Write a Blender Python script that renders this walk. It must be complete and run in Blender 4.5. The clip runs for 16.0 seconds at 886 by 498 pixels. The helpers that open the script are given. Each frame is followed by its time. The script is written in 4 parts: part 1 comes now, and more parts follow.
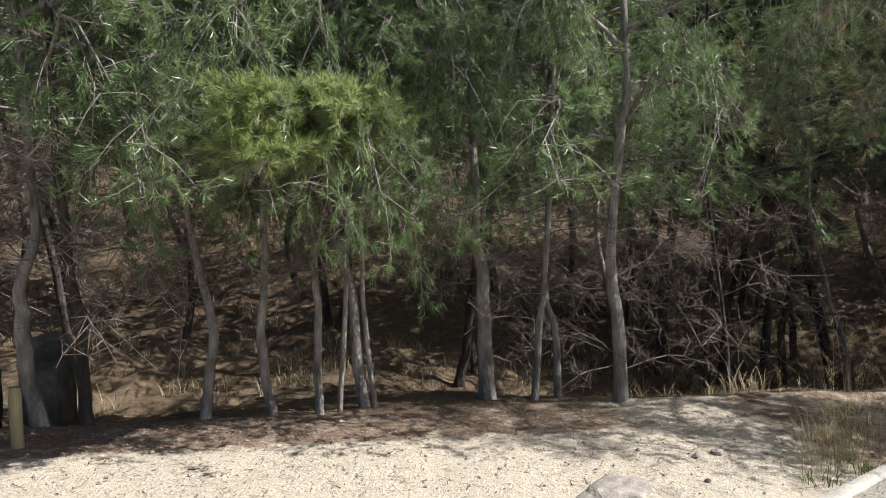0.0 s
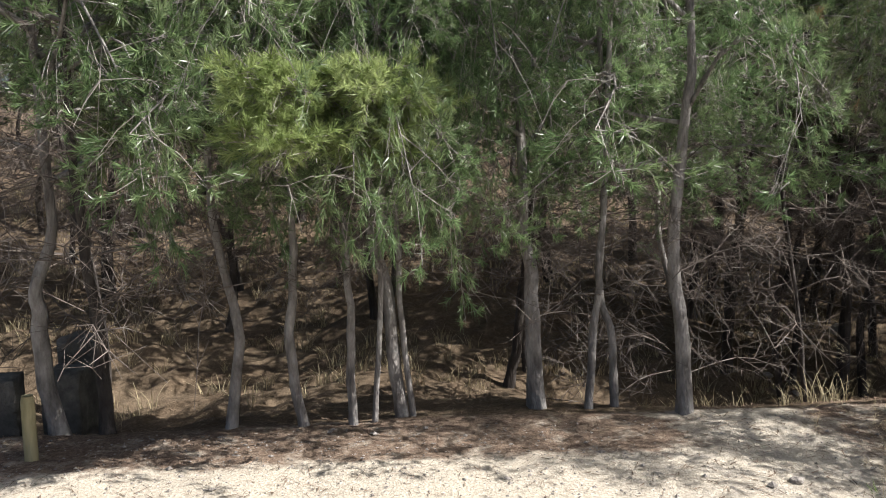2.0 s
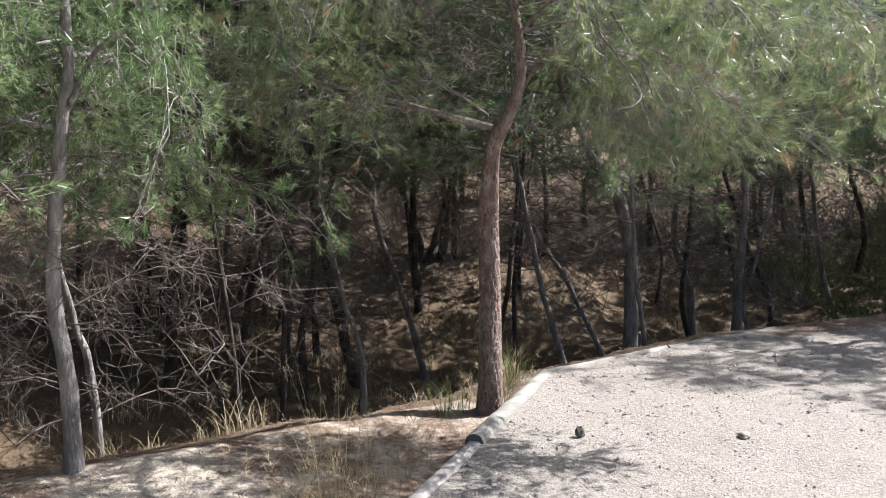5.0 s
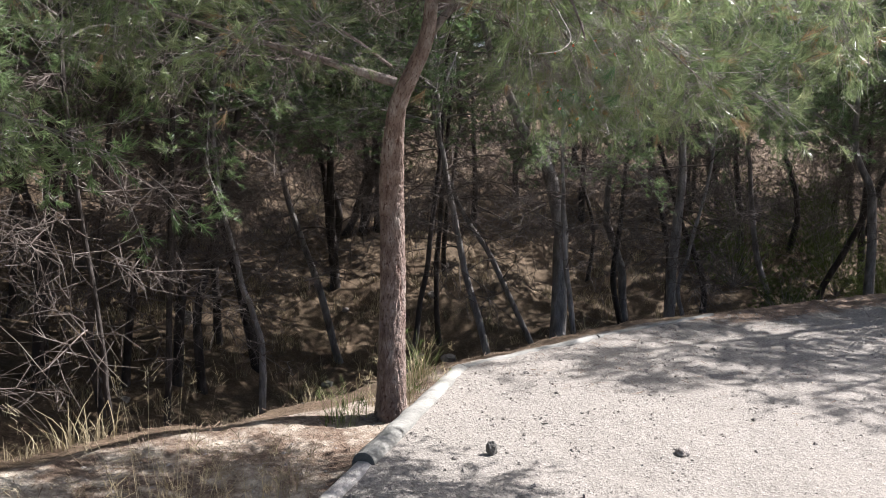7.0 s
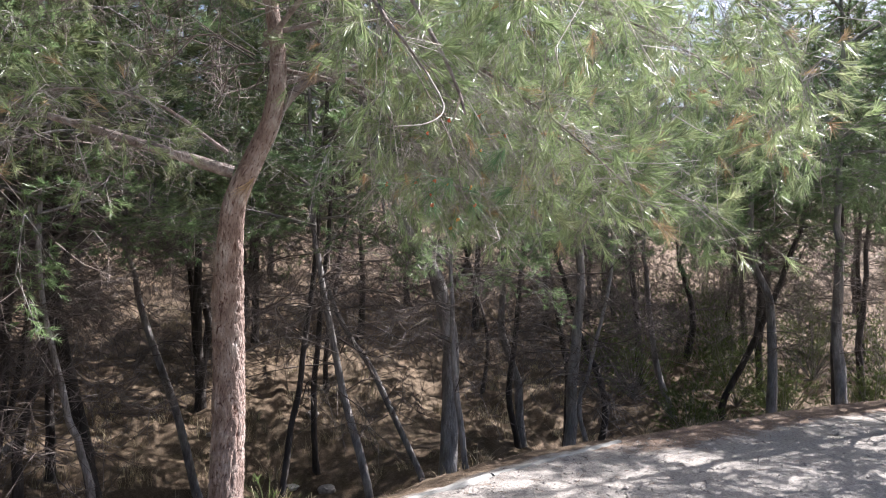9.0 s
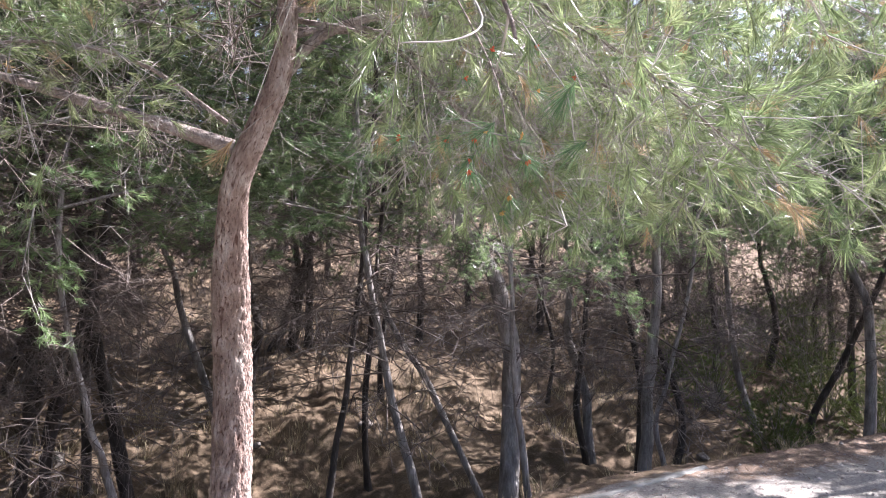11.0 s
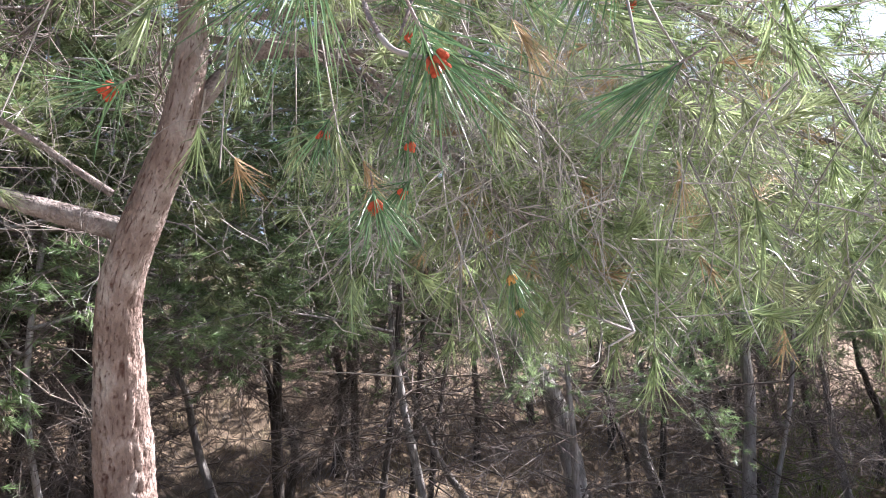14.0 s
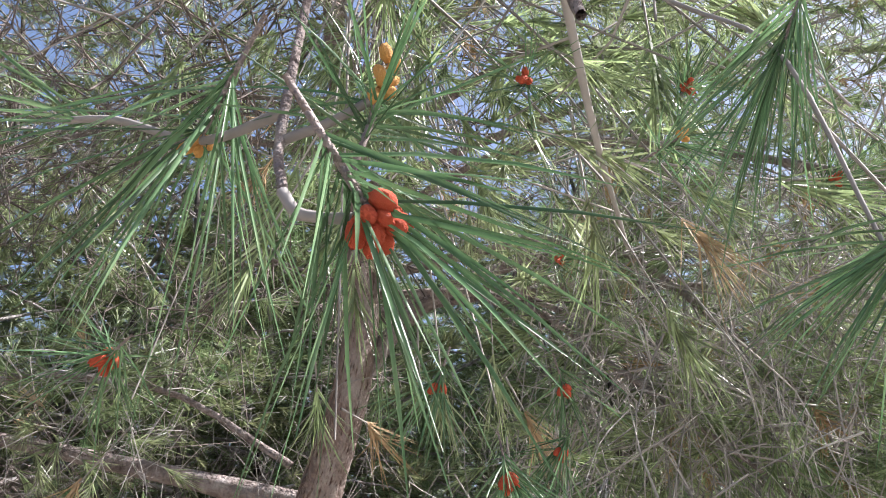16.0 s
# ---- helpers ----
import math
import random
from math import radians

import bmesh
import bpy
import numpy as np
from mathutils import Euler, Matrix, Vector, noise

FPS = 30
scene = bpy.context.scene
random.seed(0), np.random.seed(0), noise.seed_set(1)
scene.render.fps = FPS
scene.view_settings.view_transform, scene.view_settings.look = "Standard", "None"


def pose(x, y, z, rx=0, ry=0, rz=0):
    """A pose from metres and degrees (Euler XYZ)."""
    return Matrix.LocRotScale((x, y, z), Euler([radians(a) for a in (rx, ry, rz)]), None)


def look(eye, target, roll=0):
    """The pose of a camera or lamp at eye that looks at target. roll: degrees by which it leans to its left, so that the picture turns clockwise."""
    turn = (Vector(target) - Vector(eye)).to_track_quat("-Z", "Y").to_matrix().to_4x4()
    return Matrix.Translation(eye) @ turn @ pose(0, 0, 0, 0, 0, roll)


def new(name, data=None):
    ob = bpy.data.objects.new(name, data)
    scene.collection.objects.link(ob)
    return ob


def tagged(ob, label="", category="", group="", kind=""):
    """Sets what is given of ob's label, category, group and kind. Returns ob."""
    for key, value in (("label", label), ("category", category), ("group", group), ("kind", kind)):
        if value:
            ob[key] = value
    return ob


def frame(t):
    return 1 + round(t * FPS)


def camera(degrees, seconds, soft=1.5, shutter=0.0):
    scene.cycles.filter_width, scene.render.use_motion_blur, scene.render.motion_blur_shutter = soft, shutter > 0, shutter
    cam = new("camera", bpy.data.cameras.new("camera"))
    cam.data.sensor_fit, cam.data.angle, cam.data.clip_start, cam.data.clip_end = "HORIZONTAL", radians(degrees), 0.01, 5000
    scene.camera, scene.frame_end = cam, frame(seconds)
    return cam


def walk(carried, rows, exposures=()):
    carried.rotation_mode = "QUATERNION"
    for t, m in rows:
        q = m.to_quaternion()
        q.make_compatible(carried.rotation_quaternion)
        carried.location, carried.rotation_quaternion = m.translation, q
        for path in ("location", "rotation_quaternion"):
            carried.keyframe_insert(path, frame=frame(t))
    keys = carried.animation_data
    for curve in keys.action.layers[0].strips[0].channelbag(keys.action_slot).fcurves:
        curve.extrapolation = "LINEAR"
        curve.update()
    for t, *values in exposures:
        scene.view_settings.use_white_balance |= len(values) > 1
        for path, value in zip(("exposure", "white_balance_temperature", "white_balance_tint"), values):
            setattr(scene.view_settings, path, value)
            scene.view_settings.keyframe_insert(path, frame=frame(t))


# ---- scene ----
cam = camera(55.0, 16.0, 1.0)
PATH = [
    (0, (0.001, -0.001, 1.543), (0.670, 2.917, 1.346), -1.37),
    (0.5, (0.072, 0.081, 1.540), (0.642, 3.019, 1.340), -1.30),
    (1, (0.180, 0.177, 1.555), (0.710, 3.122, 1.346), -1.03),
    (1.5, (0.205, 0.351, 1.553), (0.721, 3.297, 1.322), -0.83),
    (2, (0.220, 0.503, 1.597), (0.684, 3.456, 1.344), -1.85),
    (2.5, (0.363, 0.593, 1.599), (0.807, 3.560, 1.580), -1.88),
    (3, (0.550, 0.623, 1.638), (1.117, 3.560, 1.869), -0.51),
    (3.5, (0.669, 0.716, 1.650), (1.778, 3.496, 1.851), 0.54),
    (4, (0.770, 0.817, 1.650), (2.438, 3.311, 1.651), 0.61),
    (4.5, (0.875, 0.869, 1.620), (2.804, 3.159, 1.439), 0.09),
    (5, (1.015, 0.886, 1.656), (3.033, 3.090, 1.385), -0.24),
    (5.2, (1.059, 0.900, 1.661), (3.113, 3.066, 1.364), -0.15),
    (7.5, (2.049, 1.602, 1.610), (4.292, 3.562, 1.248), 1.49),
    (8, (2.252, 1.780, 1.617), (4.637, 3.579, 1.340), 1.32),
    (8.5, (2.539, 1.903, 1.639), (4.988, 3.631, 1.503), 1.78),
    (9, (2.736, 1.965, 1.637), (5.152, 3.743, 1.632), 1.46),
    (9.5, (2.894, 2.051, 1.612), (5.207, 3.961, 1.638), 1.63),
    (11.8, (3.692, 2.602, 1.593), (5.963, 4.562, 1.589), 1.37),
    (12, (3.755, 2.648, 1.586), (6.057, 4.572, 1.564), 1.00),
    (12.5, (3.958, 2.760, 1.602), (6.267, 4.675, 1.555), 0.58),
    (13, (4.110, 2.833, 1.587), (6.380, 4.794, 1.599), 0.38),
    (13.5, (4.273, 2.959, 1.602), (6.525, 4.933, 1.774), -0.05),
    (14, (4.407, 3.031, 1.642), (6.507, 5.141, 2.014), -0.51),
    (14.5, (4.535, 3.083, 1.673), (6.285, 5.430, 2.329), -1.87),
    (15, (4.552, 3.100, 1.673), (6.022, 5.519, 2.667), -2.11),
    (15.5, (4.554, 3.131, 1.702), (5.995, 5.514, 2.817), -5.01),
    (16, (4.572, 3.142, 1.693), (5.987, 5.497, 2.898), -2.74),
]
EXPOSURES = [(0, 0.95, 6250, 11), (2.5, 1.34, 6150, 12), (3, 1.59, 6050, 13), (4, 2.02, 6000, 16), (4.5, 1.8, 6000, 15), (5, 1.57, 6000, 15), (7.5, 1.49, 6050, 16), (8, 1.58, 6050, 16), (9, 2.1, 5950, 18), (9.5, 2.22, 5950, 20), (12, 2.72, 5850, 23), (14, 2.62, 5900, 20), (15, 2.28, 6000, 18), (16, 2.17, 5950, 17)]
walk(cam, [(t, look(eye, target, roll)) for t, eye, target, roll in PATH], EXPOSURES)

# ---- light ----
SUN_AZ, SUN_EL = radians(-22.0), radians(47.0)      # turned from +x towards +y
world = bpy.data.worlds.new("sky")
scene.world = world
world.use_nodes = True
wt = world.node_tree
sky = wt.nodes.new("ShaderNodeTexSky")
sky.sky_type = "NISHITA"
sky.sun_disc = False
sky.sun_elevation = SUN_EL
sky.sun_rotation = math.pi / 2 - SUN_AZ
sky.dust_density = 4.0
wt.nodes["Background"].inputs[1].default_value = 0.052
wt.links.new(sky.outputs[0], wt.nodes["Background"].inputs[0])
sun = new("sun", bpy.data.lights.new("sun", "SUN"))
sun.data.energy = 5.0
sun.data.angle = radians(0.5)
sun.data.color = (1.0, 0.94, 0.85)
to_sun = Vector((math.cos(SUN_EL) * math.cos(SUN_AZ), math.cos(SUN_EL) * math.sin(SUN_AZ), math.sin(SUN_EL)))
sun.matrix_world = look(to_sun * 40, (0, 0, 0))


# ---- materials ----
def ramp_mat(name, colours, scale, rough=0.85, bump=0.3, bump_scale=None, stretch=(1, 1, 1), fine=None, translucent=0.0, rand=0.0, spec=0.25):
    """A matt material: two octaves of noise choose between colours, a finer one gives relief."""
    m = bpy.data.materials.new(name)
    m.use_nodes = True
    nt = m.node_tree
    n, l = nt.nodes, nt.links
    bsdf = n["Principled BSDF"]
    bsdf.inputs["Roughness"].default_value = rough
    bsdf.inputs["Specular IOR Level"].default_value = spec
    co = n.new("ShaderNodeTexCoord")
    mp = n.new("ShaderNodeMapping")
    mp.inputs["Scale"].default_value = stretch
    l.new(co.outputs["Object"], mp.inputs[0])
    t1 = n.new("ShaderNodeTexNoise")
    t1.inputs["Scale"].default_value = scale
    t1.inputs["Detail"].default_value = 8
    t1.inputs["Roughness"].default_value = 0.65
    l.new(mp.outputs[0], t1.inputs["Vector"])
    r = n.new("ShaderNodeValToRGB")
    els = r.color_ramp.elements
    while len(els) < len(colours):
        els.new(0.5)
    for i, c in enumerate(colours):
        els[i].position = 0.3 + 0.4 * i / max(1, len(colours) - 1)
        els[i].color = (*c, 1)
    l.new(t1.outputs[0], r.inputs[0])
    col = r.outputs[0]
    t2 = n.new("ShaderNodeTexNoise")
    t2.inputs["Scale"].default_value = bump_scale or scale * 6
    t2.inputs["Detail"].default_value = 5
    l.new(mp.outputs[0], t2.inputs["Vector"])
    if rand:
        g = n.new("ShaderNodeNewGeometry")
        hsv = n.new("ShaderNodeHueSaturation")
        mr = n.new("ShaderNodeMapRange")
        mr.inputs["To Min"].default_value, mr.inputs["To Max"].default_value = 1 - rand, 1 + rand
        l.new(g.outputs["Random Per Island"], mr.inputs[0])
        l.new(mr.outputs[0], hsv.inputs["Value"])
        l.new(col, hsv.inputs["Color"])
        col = hsv.outputs[0]
    l.new(col, bsdf.inputs["Base Color"])
    if bump:
        b = n.new("ShaderNodeBump")
        b.inputs["Strength"].default_value = bump
        b.inputs["Distance"].default_value = 0.02
        l.new(t2.outputs[0], b.inputs["Height"])
        l.new(b.outputs[0], bsdf.inputs["Normal"])
    if translucent:
        tr = n.new("ShaderNodeBsdfTranslucent")
        l.new(col, tr.inputs[0])
        mx = n.new("ShaderNodeMixShader")
        mx.inputs[0].default_value = translucent
        l.new(bsdf.outputs[0], mx.inputs[1])
        l.new(tr.outputs[0], mx.inputs[2])
        l.new(mx.outputs[0], n["Material Output"].inputs[0])
    return m


BARK_GREY = ramp_mat("grey_bark", [(0.085, 0.076, 0.070), (0.215, 0.200, 0.188), (0.37, 0.352, 0.334)], 12, 0.9, 1.0, 60, (1, 1, 0.35))
# near-black copy of the grey bark, with the canopy's shade painted in
BARK_SHADED = ramp_mat("shaded_bark", [(0.022, 0.018, 0.016), (0.054, 0.047, 0.042), (0.108, 0.094, 0.086)], 9, 0.9, 1.0, 55, (1, 1, 0.35))
DEAD_TWIG = ramp_mat("dead_twig", [(0.062, 0.050, 0.043), (0.125, 0.104, 0.092), (0.21, 0.19, 0.172)], 8, 0.9, 0, rand=0.35)
TWIG = ramp_mat("grey_twig", [(0.158, 0.144, 0.130), (0.259, 0.241, 0.220), (0.346, 0.328, 0.302)], 6, 0.85, 0, rand=0.3)
NEEDLE = ramp_mat("pine_needle", [(0.088, 0.155, 0.060), (0.150, 0.222, 0.096), (0.25, 0.305, 0.158)], 1.1, 0.34, 0, translucent=0.48, rand=0.5, spec=0.6)
# darker, browner copy of the needles: forest shade mixed into the colour
NEEDLE_HILL_SHADED = ramp_mat("shaded_pine_needle", [(0.062, 0.092, 0.038), (0.105, 0.132, 0.058), (0.17, 0.175, 0.092)], 0.9, 0.42, 0, translucent=0.3, rand=0.5)
NEEDLE_NEAR = ramp_mat("long_pine_needle", [(0.128, 0.188, 0.084), (0.208, 0.268, 0.124), (0.31, 0.332, 0.188)], 3, 0.3, 0, translucent=0.48, rand=0.5, spec=0.55)
# paler pine needles: the sunshine on the spray is put into their colour
NEEDLE_SUNLIT = ramp_mat("sunlit_pine_needle", [(0.20, 0.27, 0.09), (0.29, 0.36, 0.145), (0.37, 0.42, 0.20)], 3, 0.35, 0, translucent=0.45, rand=0.3)
NEEDLE_HERO = ramp_mat("dark_green_needle", [(0.050, 0.108, 0.044), (0.086, 0.155, 0.070), (0.150, 0.208, 0.108)], 40, 0.3, 0, translucent=0.3, rand=0.4)
DRY_NEEDLE = ramp_mat("dry_needle", [(0.24, 0.155, 0.075), (0.33, 0.235, 0.13), (0.40, 0.32, 0.20)], 4, 0.7, 0, translucent=0.2, rand=0.3)
LITTER = ramp_mat("fallen_needle", [(0.10, 0.066, 0.044), (0.165, 0.118, 0.084), (0.25, 0.20, 0.15)], 4, 0.8, 0, rand=0.35)
CONE_RED = ramp_mat("red_pollen_cone", [(0.42, 0.05, 0.025), (0.55, 0.09, 0.04), (0.62, 0.16, 0.06)], 300, 0.7, 0.6, 900)
CONE_ORANGE = ramp_mat("orange_pollen_cone", [(0.55, 0.20, 0.05), (0.70, 0.36, 0.10), (0.75, 0.50, 0.18)], 300, 0.7, 0.6, 900)
DRY_GRASS = ramp_mat("dry_grass", [(0.245, 0.194, 0.108), (0.360, 0.302, 0.187), (0.446, 0.396, 0.274)], 5, 0.7, 0, translucent=0.25, rand=0.3)
GREEN_GRASS = ramp_mat("green_weed", [(0.058, 0.086, 0.022), (0.108, 0.144, 0.043), (0.187, 0.202, 0.079)], 5, 0.7, 0, translucent=0.25, rand=0.3)
STONE = ramp_mat("pale_stone", [(0.158, 0.144, 0.130), (0.245, 0.223, 0.202), (0.331, 0.310, 0.281)], 18, 0.9, 0.6, 90, rand=0.25)
DARK_STONE = ramp_mat("dark_stone", [(0.050, 0.050, 0.047), (0.108, 0.104, 0.094), (0.202, 0.187, 0.166)], 5, 0.95, 0.8, 40)
LOG_WOOD = ramp_mat("weathered_log", [(0.13, 0.13, 0.12), (0.22, 0.22, 0.20), (0.32, 0.315, 0.29)], 8, 0.85, 0.5, 60, (0.3, 1, 1))
LOG_END = ramp_mat("log_end", [(0.07, 0.075, 0.07), (0.12, 0.125, 0.115), (0.17, 0.17, 0.155)], 30, 0.9, 0.5, 120)
POST_WOOD = ramp_mat("greenish_post", [(0.202, 0.180, 0.094), (0.288, 0.259, 0.151), (0.360, 0.331, 0.209)], 12, 0.85, 0.4, 70, (1, 1, 0.15))
KERB = ramp_mat("kerb_concrete", [(0.274, 0.259, 0.238), (0.360, 0.346, 0.324), (0.432, 0.418, 0.389)], 10, 0.9, 0.5, 80)


BARK_BIG = ramp_mat("scaly_bark", [(0.115, 0.076, 0.060), (0.225, 0.170, 0.145), (0.38, 0.335, 0.30)], 14, 0.9, 1.0, 110, (1, 1, 0.5))


def red_cracks():
    """Reddish inner bark shows between the plates of the big trunk."""
    nt = BARK_BIG.node_tree
    n, l = nt.nodes, nt.links
    bsdf = n["Principled BSDF"]
    old = bsdf.inputs["Base Color"].links[0].from_socket
    att = n.new("ShaderNodeVertexColor")
    att.layer_name = "plate"
    mr = n.new("ShaderNodeMapRange")
    mr.inputs["From Min"].default_value, mr.inputs["From Max"].default_value = 0.1, 0.42
    l.new(att.outputs[0], mr.inputs[0])
    x = n.new("ShaderNodeMix")
    x.data_type = "RGBA"
    x.inputs[6].default_value = (0.075, 0.038, 0.028, 1)
    l.new(mr.outputs[0], x.inputs[0])
    l.new(old, x.inputs[7])
    l.new(x.outputs[2], bsdf.inputs["Base Color"])


red_cracks()
BARK_LIMB = ramp_mat("limb_bark", [(0.10, 0.078, 0.068), (0.22, 0.182, 0.165), (0.36, 0.33, 0.305)], 22, 0.9, 0.9, 120)


def ground_material():
    """Gravel, sandy soil, needle litter and hillside earth, mixed by the plan's zones (a colour attribute)."""
    m = bpy.data.materials.new("ground")
    m.use_nodes = True
    nt = m.node_tree
    n, l = nt.nodes, nt.links
    bsdf = n["Principled BSDF"]
    bsdf.inputs["Roughness"].default_value = 0.95
    bsdf.inputs["Specular IOR Level"].default_value = 0.15
    co = n.new("ShaderNodeTexCoord")

    def noise_tex(scale, detail=6):
        t = n.new("ShaderNodeTexNoise")
        t.inputs["Scale"].default_value, t.inputs["Detail"].default_value = scale, detail
        t.inputs["Roughness"].default_value = 0.7
        l.new(co.outputs["Object"], t.inputs["Vector"])
        return t.outputs[0]

    def ramp(fac, stops):
        r = n.new("ShaderNodeValToRGB")
        els = r.color_ramp.elements
        while len(els) < len(stops):
            els.new(0.5)
        for e, (p, c) in zip(els, stops):
            e.position, e.color = p, (*c, 1)
        l.new(fac, r.inputs[0])
        return r.outputs[0]

    def mix(fac, a, b):
        x = n.new("ShaderNodeMix")
        x.data_type = "RGBA"
        l.new(fac, x.inputs[0])
        l.new(a, x.inputs[6])
        l.new(b, x.inputs[7])
        return x.outputs[2]

    vor = n.new("ShaderNodeTexVoronoi")
    vor.inputs["Scale"].default_value = 65
    l.new(co.outputs["Object"], vor.inputs["Vector"])
    grit = noise_tex(42)
    patch = noise_tex(1.4)
    gravel = mix(patch, ramp(vor.outputs["Color"], [(0.2, (0.160, 0.149, 0.134)), (0.55, (0.250, 0.234, 0.212)), (0.9, (0.34, 0.317, 0.288))]),
                 ramp(grit, [(0.35, (0.175, 0.162, 0.143)), (0.65, (0.312, 0.29, 0.256))]))
    sand = mix(patch, ramp(grit, [(0.3, (0.34, 0.30, 0.235)), (0.7, (0.50, 0.455, 0.375))]),
               ramp(vor.outputs["Color"], [(0.3, (0.30, 0.265, 0.215)), (0.8, (0.50, 0.455, 0.385))]))
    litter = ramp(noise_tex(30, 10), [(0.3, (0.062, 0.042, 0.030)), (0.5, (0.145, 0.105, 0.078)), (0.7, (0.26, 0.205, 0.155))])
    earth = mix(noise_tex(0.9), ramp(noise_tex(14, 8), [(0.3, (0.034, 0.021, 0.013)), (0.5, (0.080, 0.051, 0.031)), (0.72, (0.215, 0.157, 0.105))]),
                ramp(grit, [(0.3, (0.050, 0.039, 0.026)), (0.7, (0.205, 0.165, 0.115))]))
    att = n.new("ShaderNodeVertexColor")
    att.layer_name = "zone"
    sep = n.new("ShaderNodeSeparateColor")
    l.new(att.outputs[0], sep.inputs[0])

    def rough_edge(fac):
        a = n.new("ShaderNodeMath")
        a.operation = "ADD"
        l.new(fac, a.inputs[0])
        s = n.new("ShaderNodeMapRange")
        s.inputs["To Min"].default_value, s.inputs["To Max"].default_value = -0.45, 0.45
        l.new(noise_tex(5, 9), s.inputs[0])
        l.new(s.outputs[0], a.inputs[1])
        c = n.new("ShaderNodeMapRange")
        c.inputs["From Min"].default_value, c.inputs["From Max"].default_value = 0.4, 0.6
        l.new(a.outputs[0], c.inputs[0])
        return c.outputs[0]

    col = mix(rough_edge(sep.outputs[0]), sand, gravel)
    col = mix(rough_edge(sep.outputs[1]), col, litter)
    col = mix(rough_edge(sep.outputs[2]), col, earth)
    l.new(col, bsdf.inputs["Base Color"])
    b = n.new("ShaderNodeBump")
    b.inputs["Strength"].default_value, b.inputs["Distance"].default_value = 0.8, 0.015
    l.new(grit, b.inputs["Height"])
    b2 = n.new("ShaderNodeBump")
    b2.inputs["Strength"].default_value, b2.inputs["Distance"].default_value = 0.35, 0.012
    l.new(vor.outputs["Distance"], b2.inputs["Height"])
    l.new(b.outputs[0], b2.inputs["Normal"])
    l.new(b2.outputs[0], bsdf.inputs["Normal"])
    return m


# ---- mesh helpers ----
def mesh_from(name, verts, faces, mat, smooth=False):
    """A mesh from vertex rows and equal-sided faces, quickly."""
    verts, faces = np.asarray(verts, np.float32), np.asarray(faces, np.int32)
    me = bpy.data.meshes.new(name)
    k = faces.shape[1]
    me.vertices.add(len(verts))
    me.vertices.foreach_set("co", verts.ravel())
    me.loops.add(faces.size)
    me.loops.foreach_set("vertex_index", faces.ravel())
    me.polygons.add(len(faces))
    me.polygons.foreach_set("loop_start", np.arange(0, faces.size, k, dtype=np.int32))
    me.polygons.foreach_set("use_smooth", np.full(len(faces), smooth))
    me.update(calc_edges=True)
    me.materials.append(mat)
    return me


def tube(path, radii, sides=6, wobble=0.0, rng=None):
    """Vertices and quads of a tapered tube along a path."""
    path, radii = np.asarray(path, float), np.asarray(radii, float)
    tang = np.gradient(path, axis=0)
    tang /= np.linalg.norm(tang, axis=1)[:, None] + 1e-9
    ref = np.array([0.31, 0.95, 0.05]) if abs(tang[0][1]) < 0.8 else np.array([0.95, 0.1, 0.3])
    u = np.cross(tang, ref)
    u /= np.linalg.norm(u, axis=1)[:, None]
    v = np.cross(tang, u)
    a = np.arange(sides) * 2 * np.pi / sides
    r = radii[:, None] * np.ones(sides)
    if wobble:
        r = r * (1 + wobble * rng.normal(size=r.shape))
    ring = path[:, None] + r[..., None] * (np.cos(a)[:, None] * u[:, None] + np.sin(a)[:, None] * v[:, None])
    n = len(path)
    idx = np.arange(n * sides).reshape(n, sides)
    q = np.stack([idx[:-1], np.roll(idx[:-1], -1, 1), np.roll(idx[1:], -1, 1), idx[1:]], -1).reshape(-1, 4)
    return ring.reshape(-1, 3), q


class Batch:
    """Collects tubes into one mesh."""

    def __init__(self):
        self.v, self.f, self.n = [], [], 0

    def add(self, verts, faces):
        self.v.append(verts)
        self.f.append(faces + self.n)
        self.n += len(verts)

    def mesh(self, name, mat, smooth=True):
        return mesh_from(name, np.concatenate(self.v), np.concatenate(self.f), mat, smooth)


def smooth_path(points, n):
    """n points on a smooth line through the given ones."""
    p = np.asarray(points, float)
    if len(p) == 2:
        t = np.linspace(0, 1, n)[:, None]
        return p[0] * (1 - t) + p[1] * t
    q = np.vstack([2 * p[0] - p[1], p, 2 * p[-1] - p[-2]])
    out = []
    for t in np.linspace(0, len(p) - 1 - 1e-6, n):
        i = int(t)
        s = t - i
        a, b, c, d = q[i], q[i + 1], q[i + 2], q[i + 3]
        out.append(0.5 * (2 * b + (c - a) * s + (2 * a - 5 * b + 4 * c - d) * s * s + (3 * b - a - 3 * c + d) * s ** 3))
    return np.array(out)


def tuft(rng, needles, length, width, stem=0.06, spread=(0.25, 1.0)):
    """Needles round a shoot that points along +x: one long triangle each."""
    v = np.zeros((needles, 3, 3))
    for i in range(needles):
        s = rng.uniform(-0.2, 1) * stem
        ang, az = rng.uniform(*spread), rng.uniform(0, 2 * np.pi)
        d = np.array([np.cos(ang), np.sin(ang) * np.cos(az), np.sin(ang) * np.sin(az)])
        side = np.cross(d, rng.normal(size=3))
        side *= width / 2 / np.linalg.norm(side)
        ln = length * rng.uniform(0.65, 1.1)
        base = np.array([s, 0, 0])
        v[i] = base - side, base + side, base + d * ln
    return v.reshape(-1, 3)


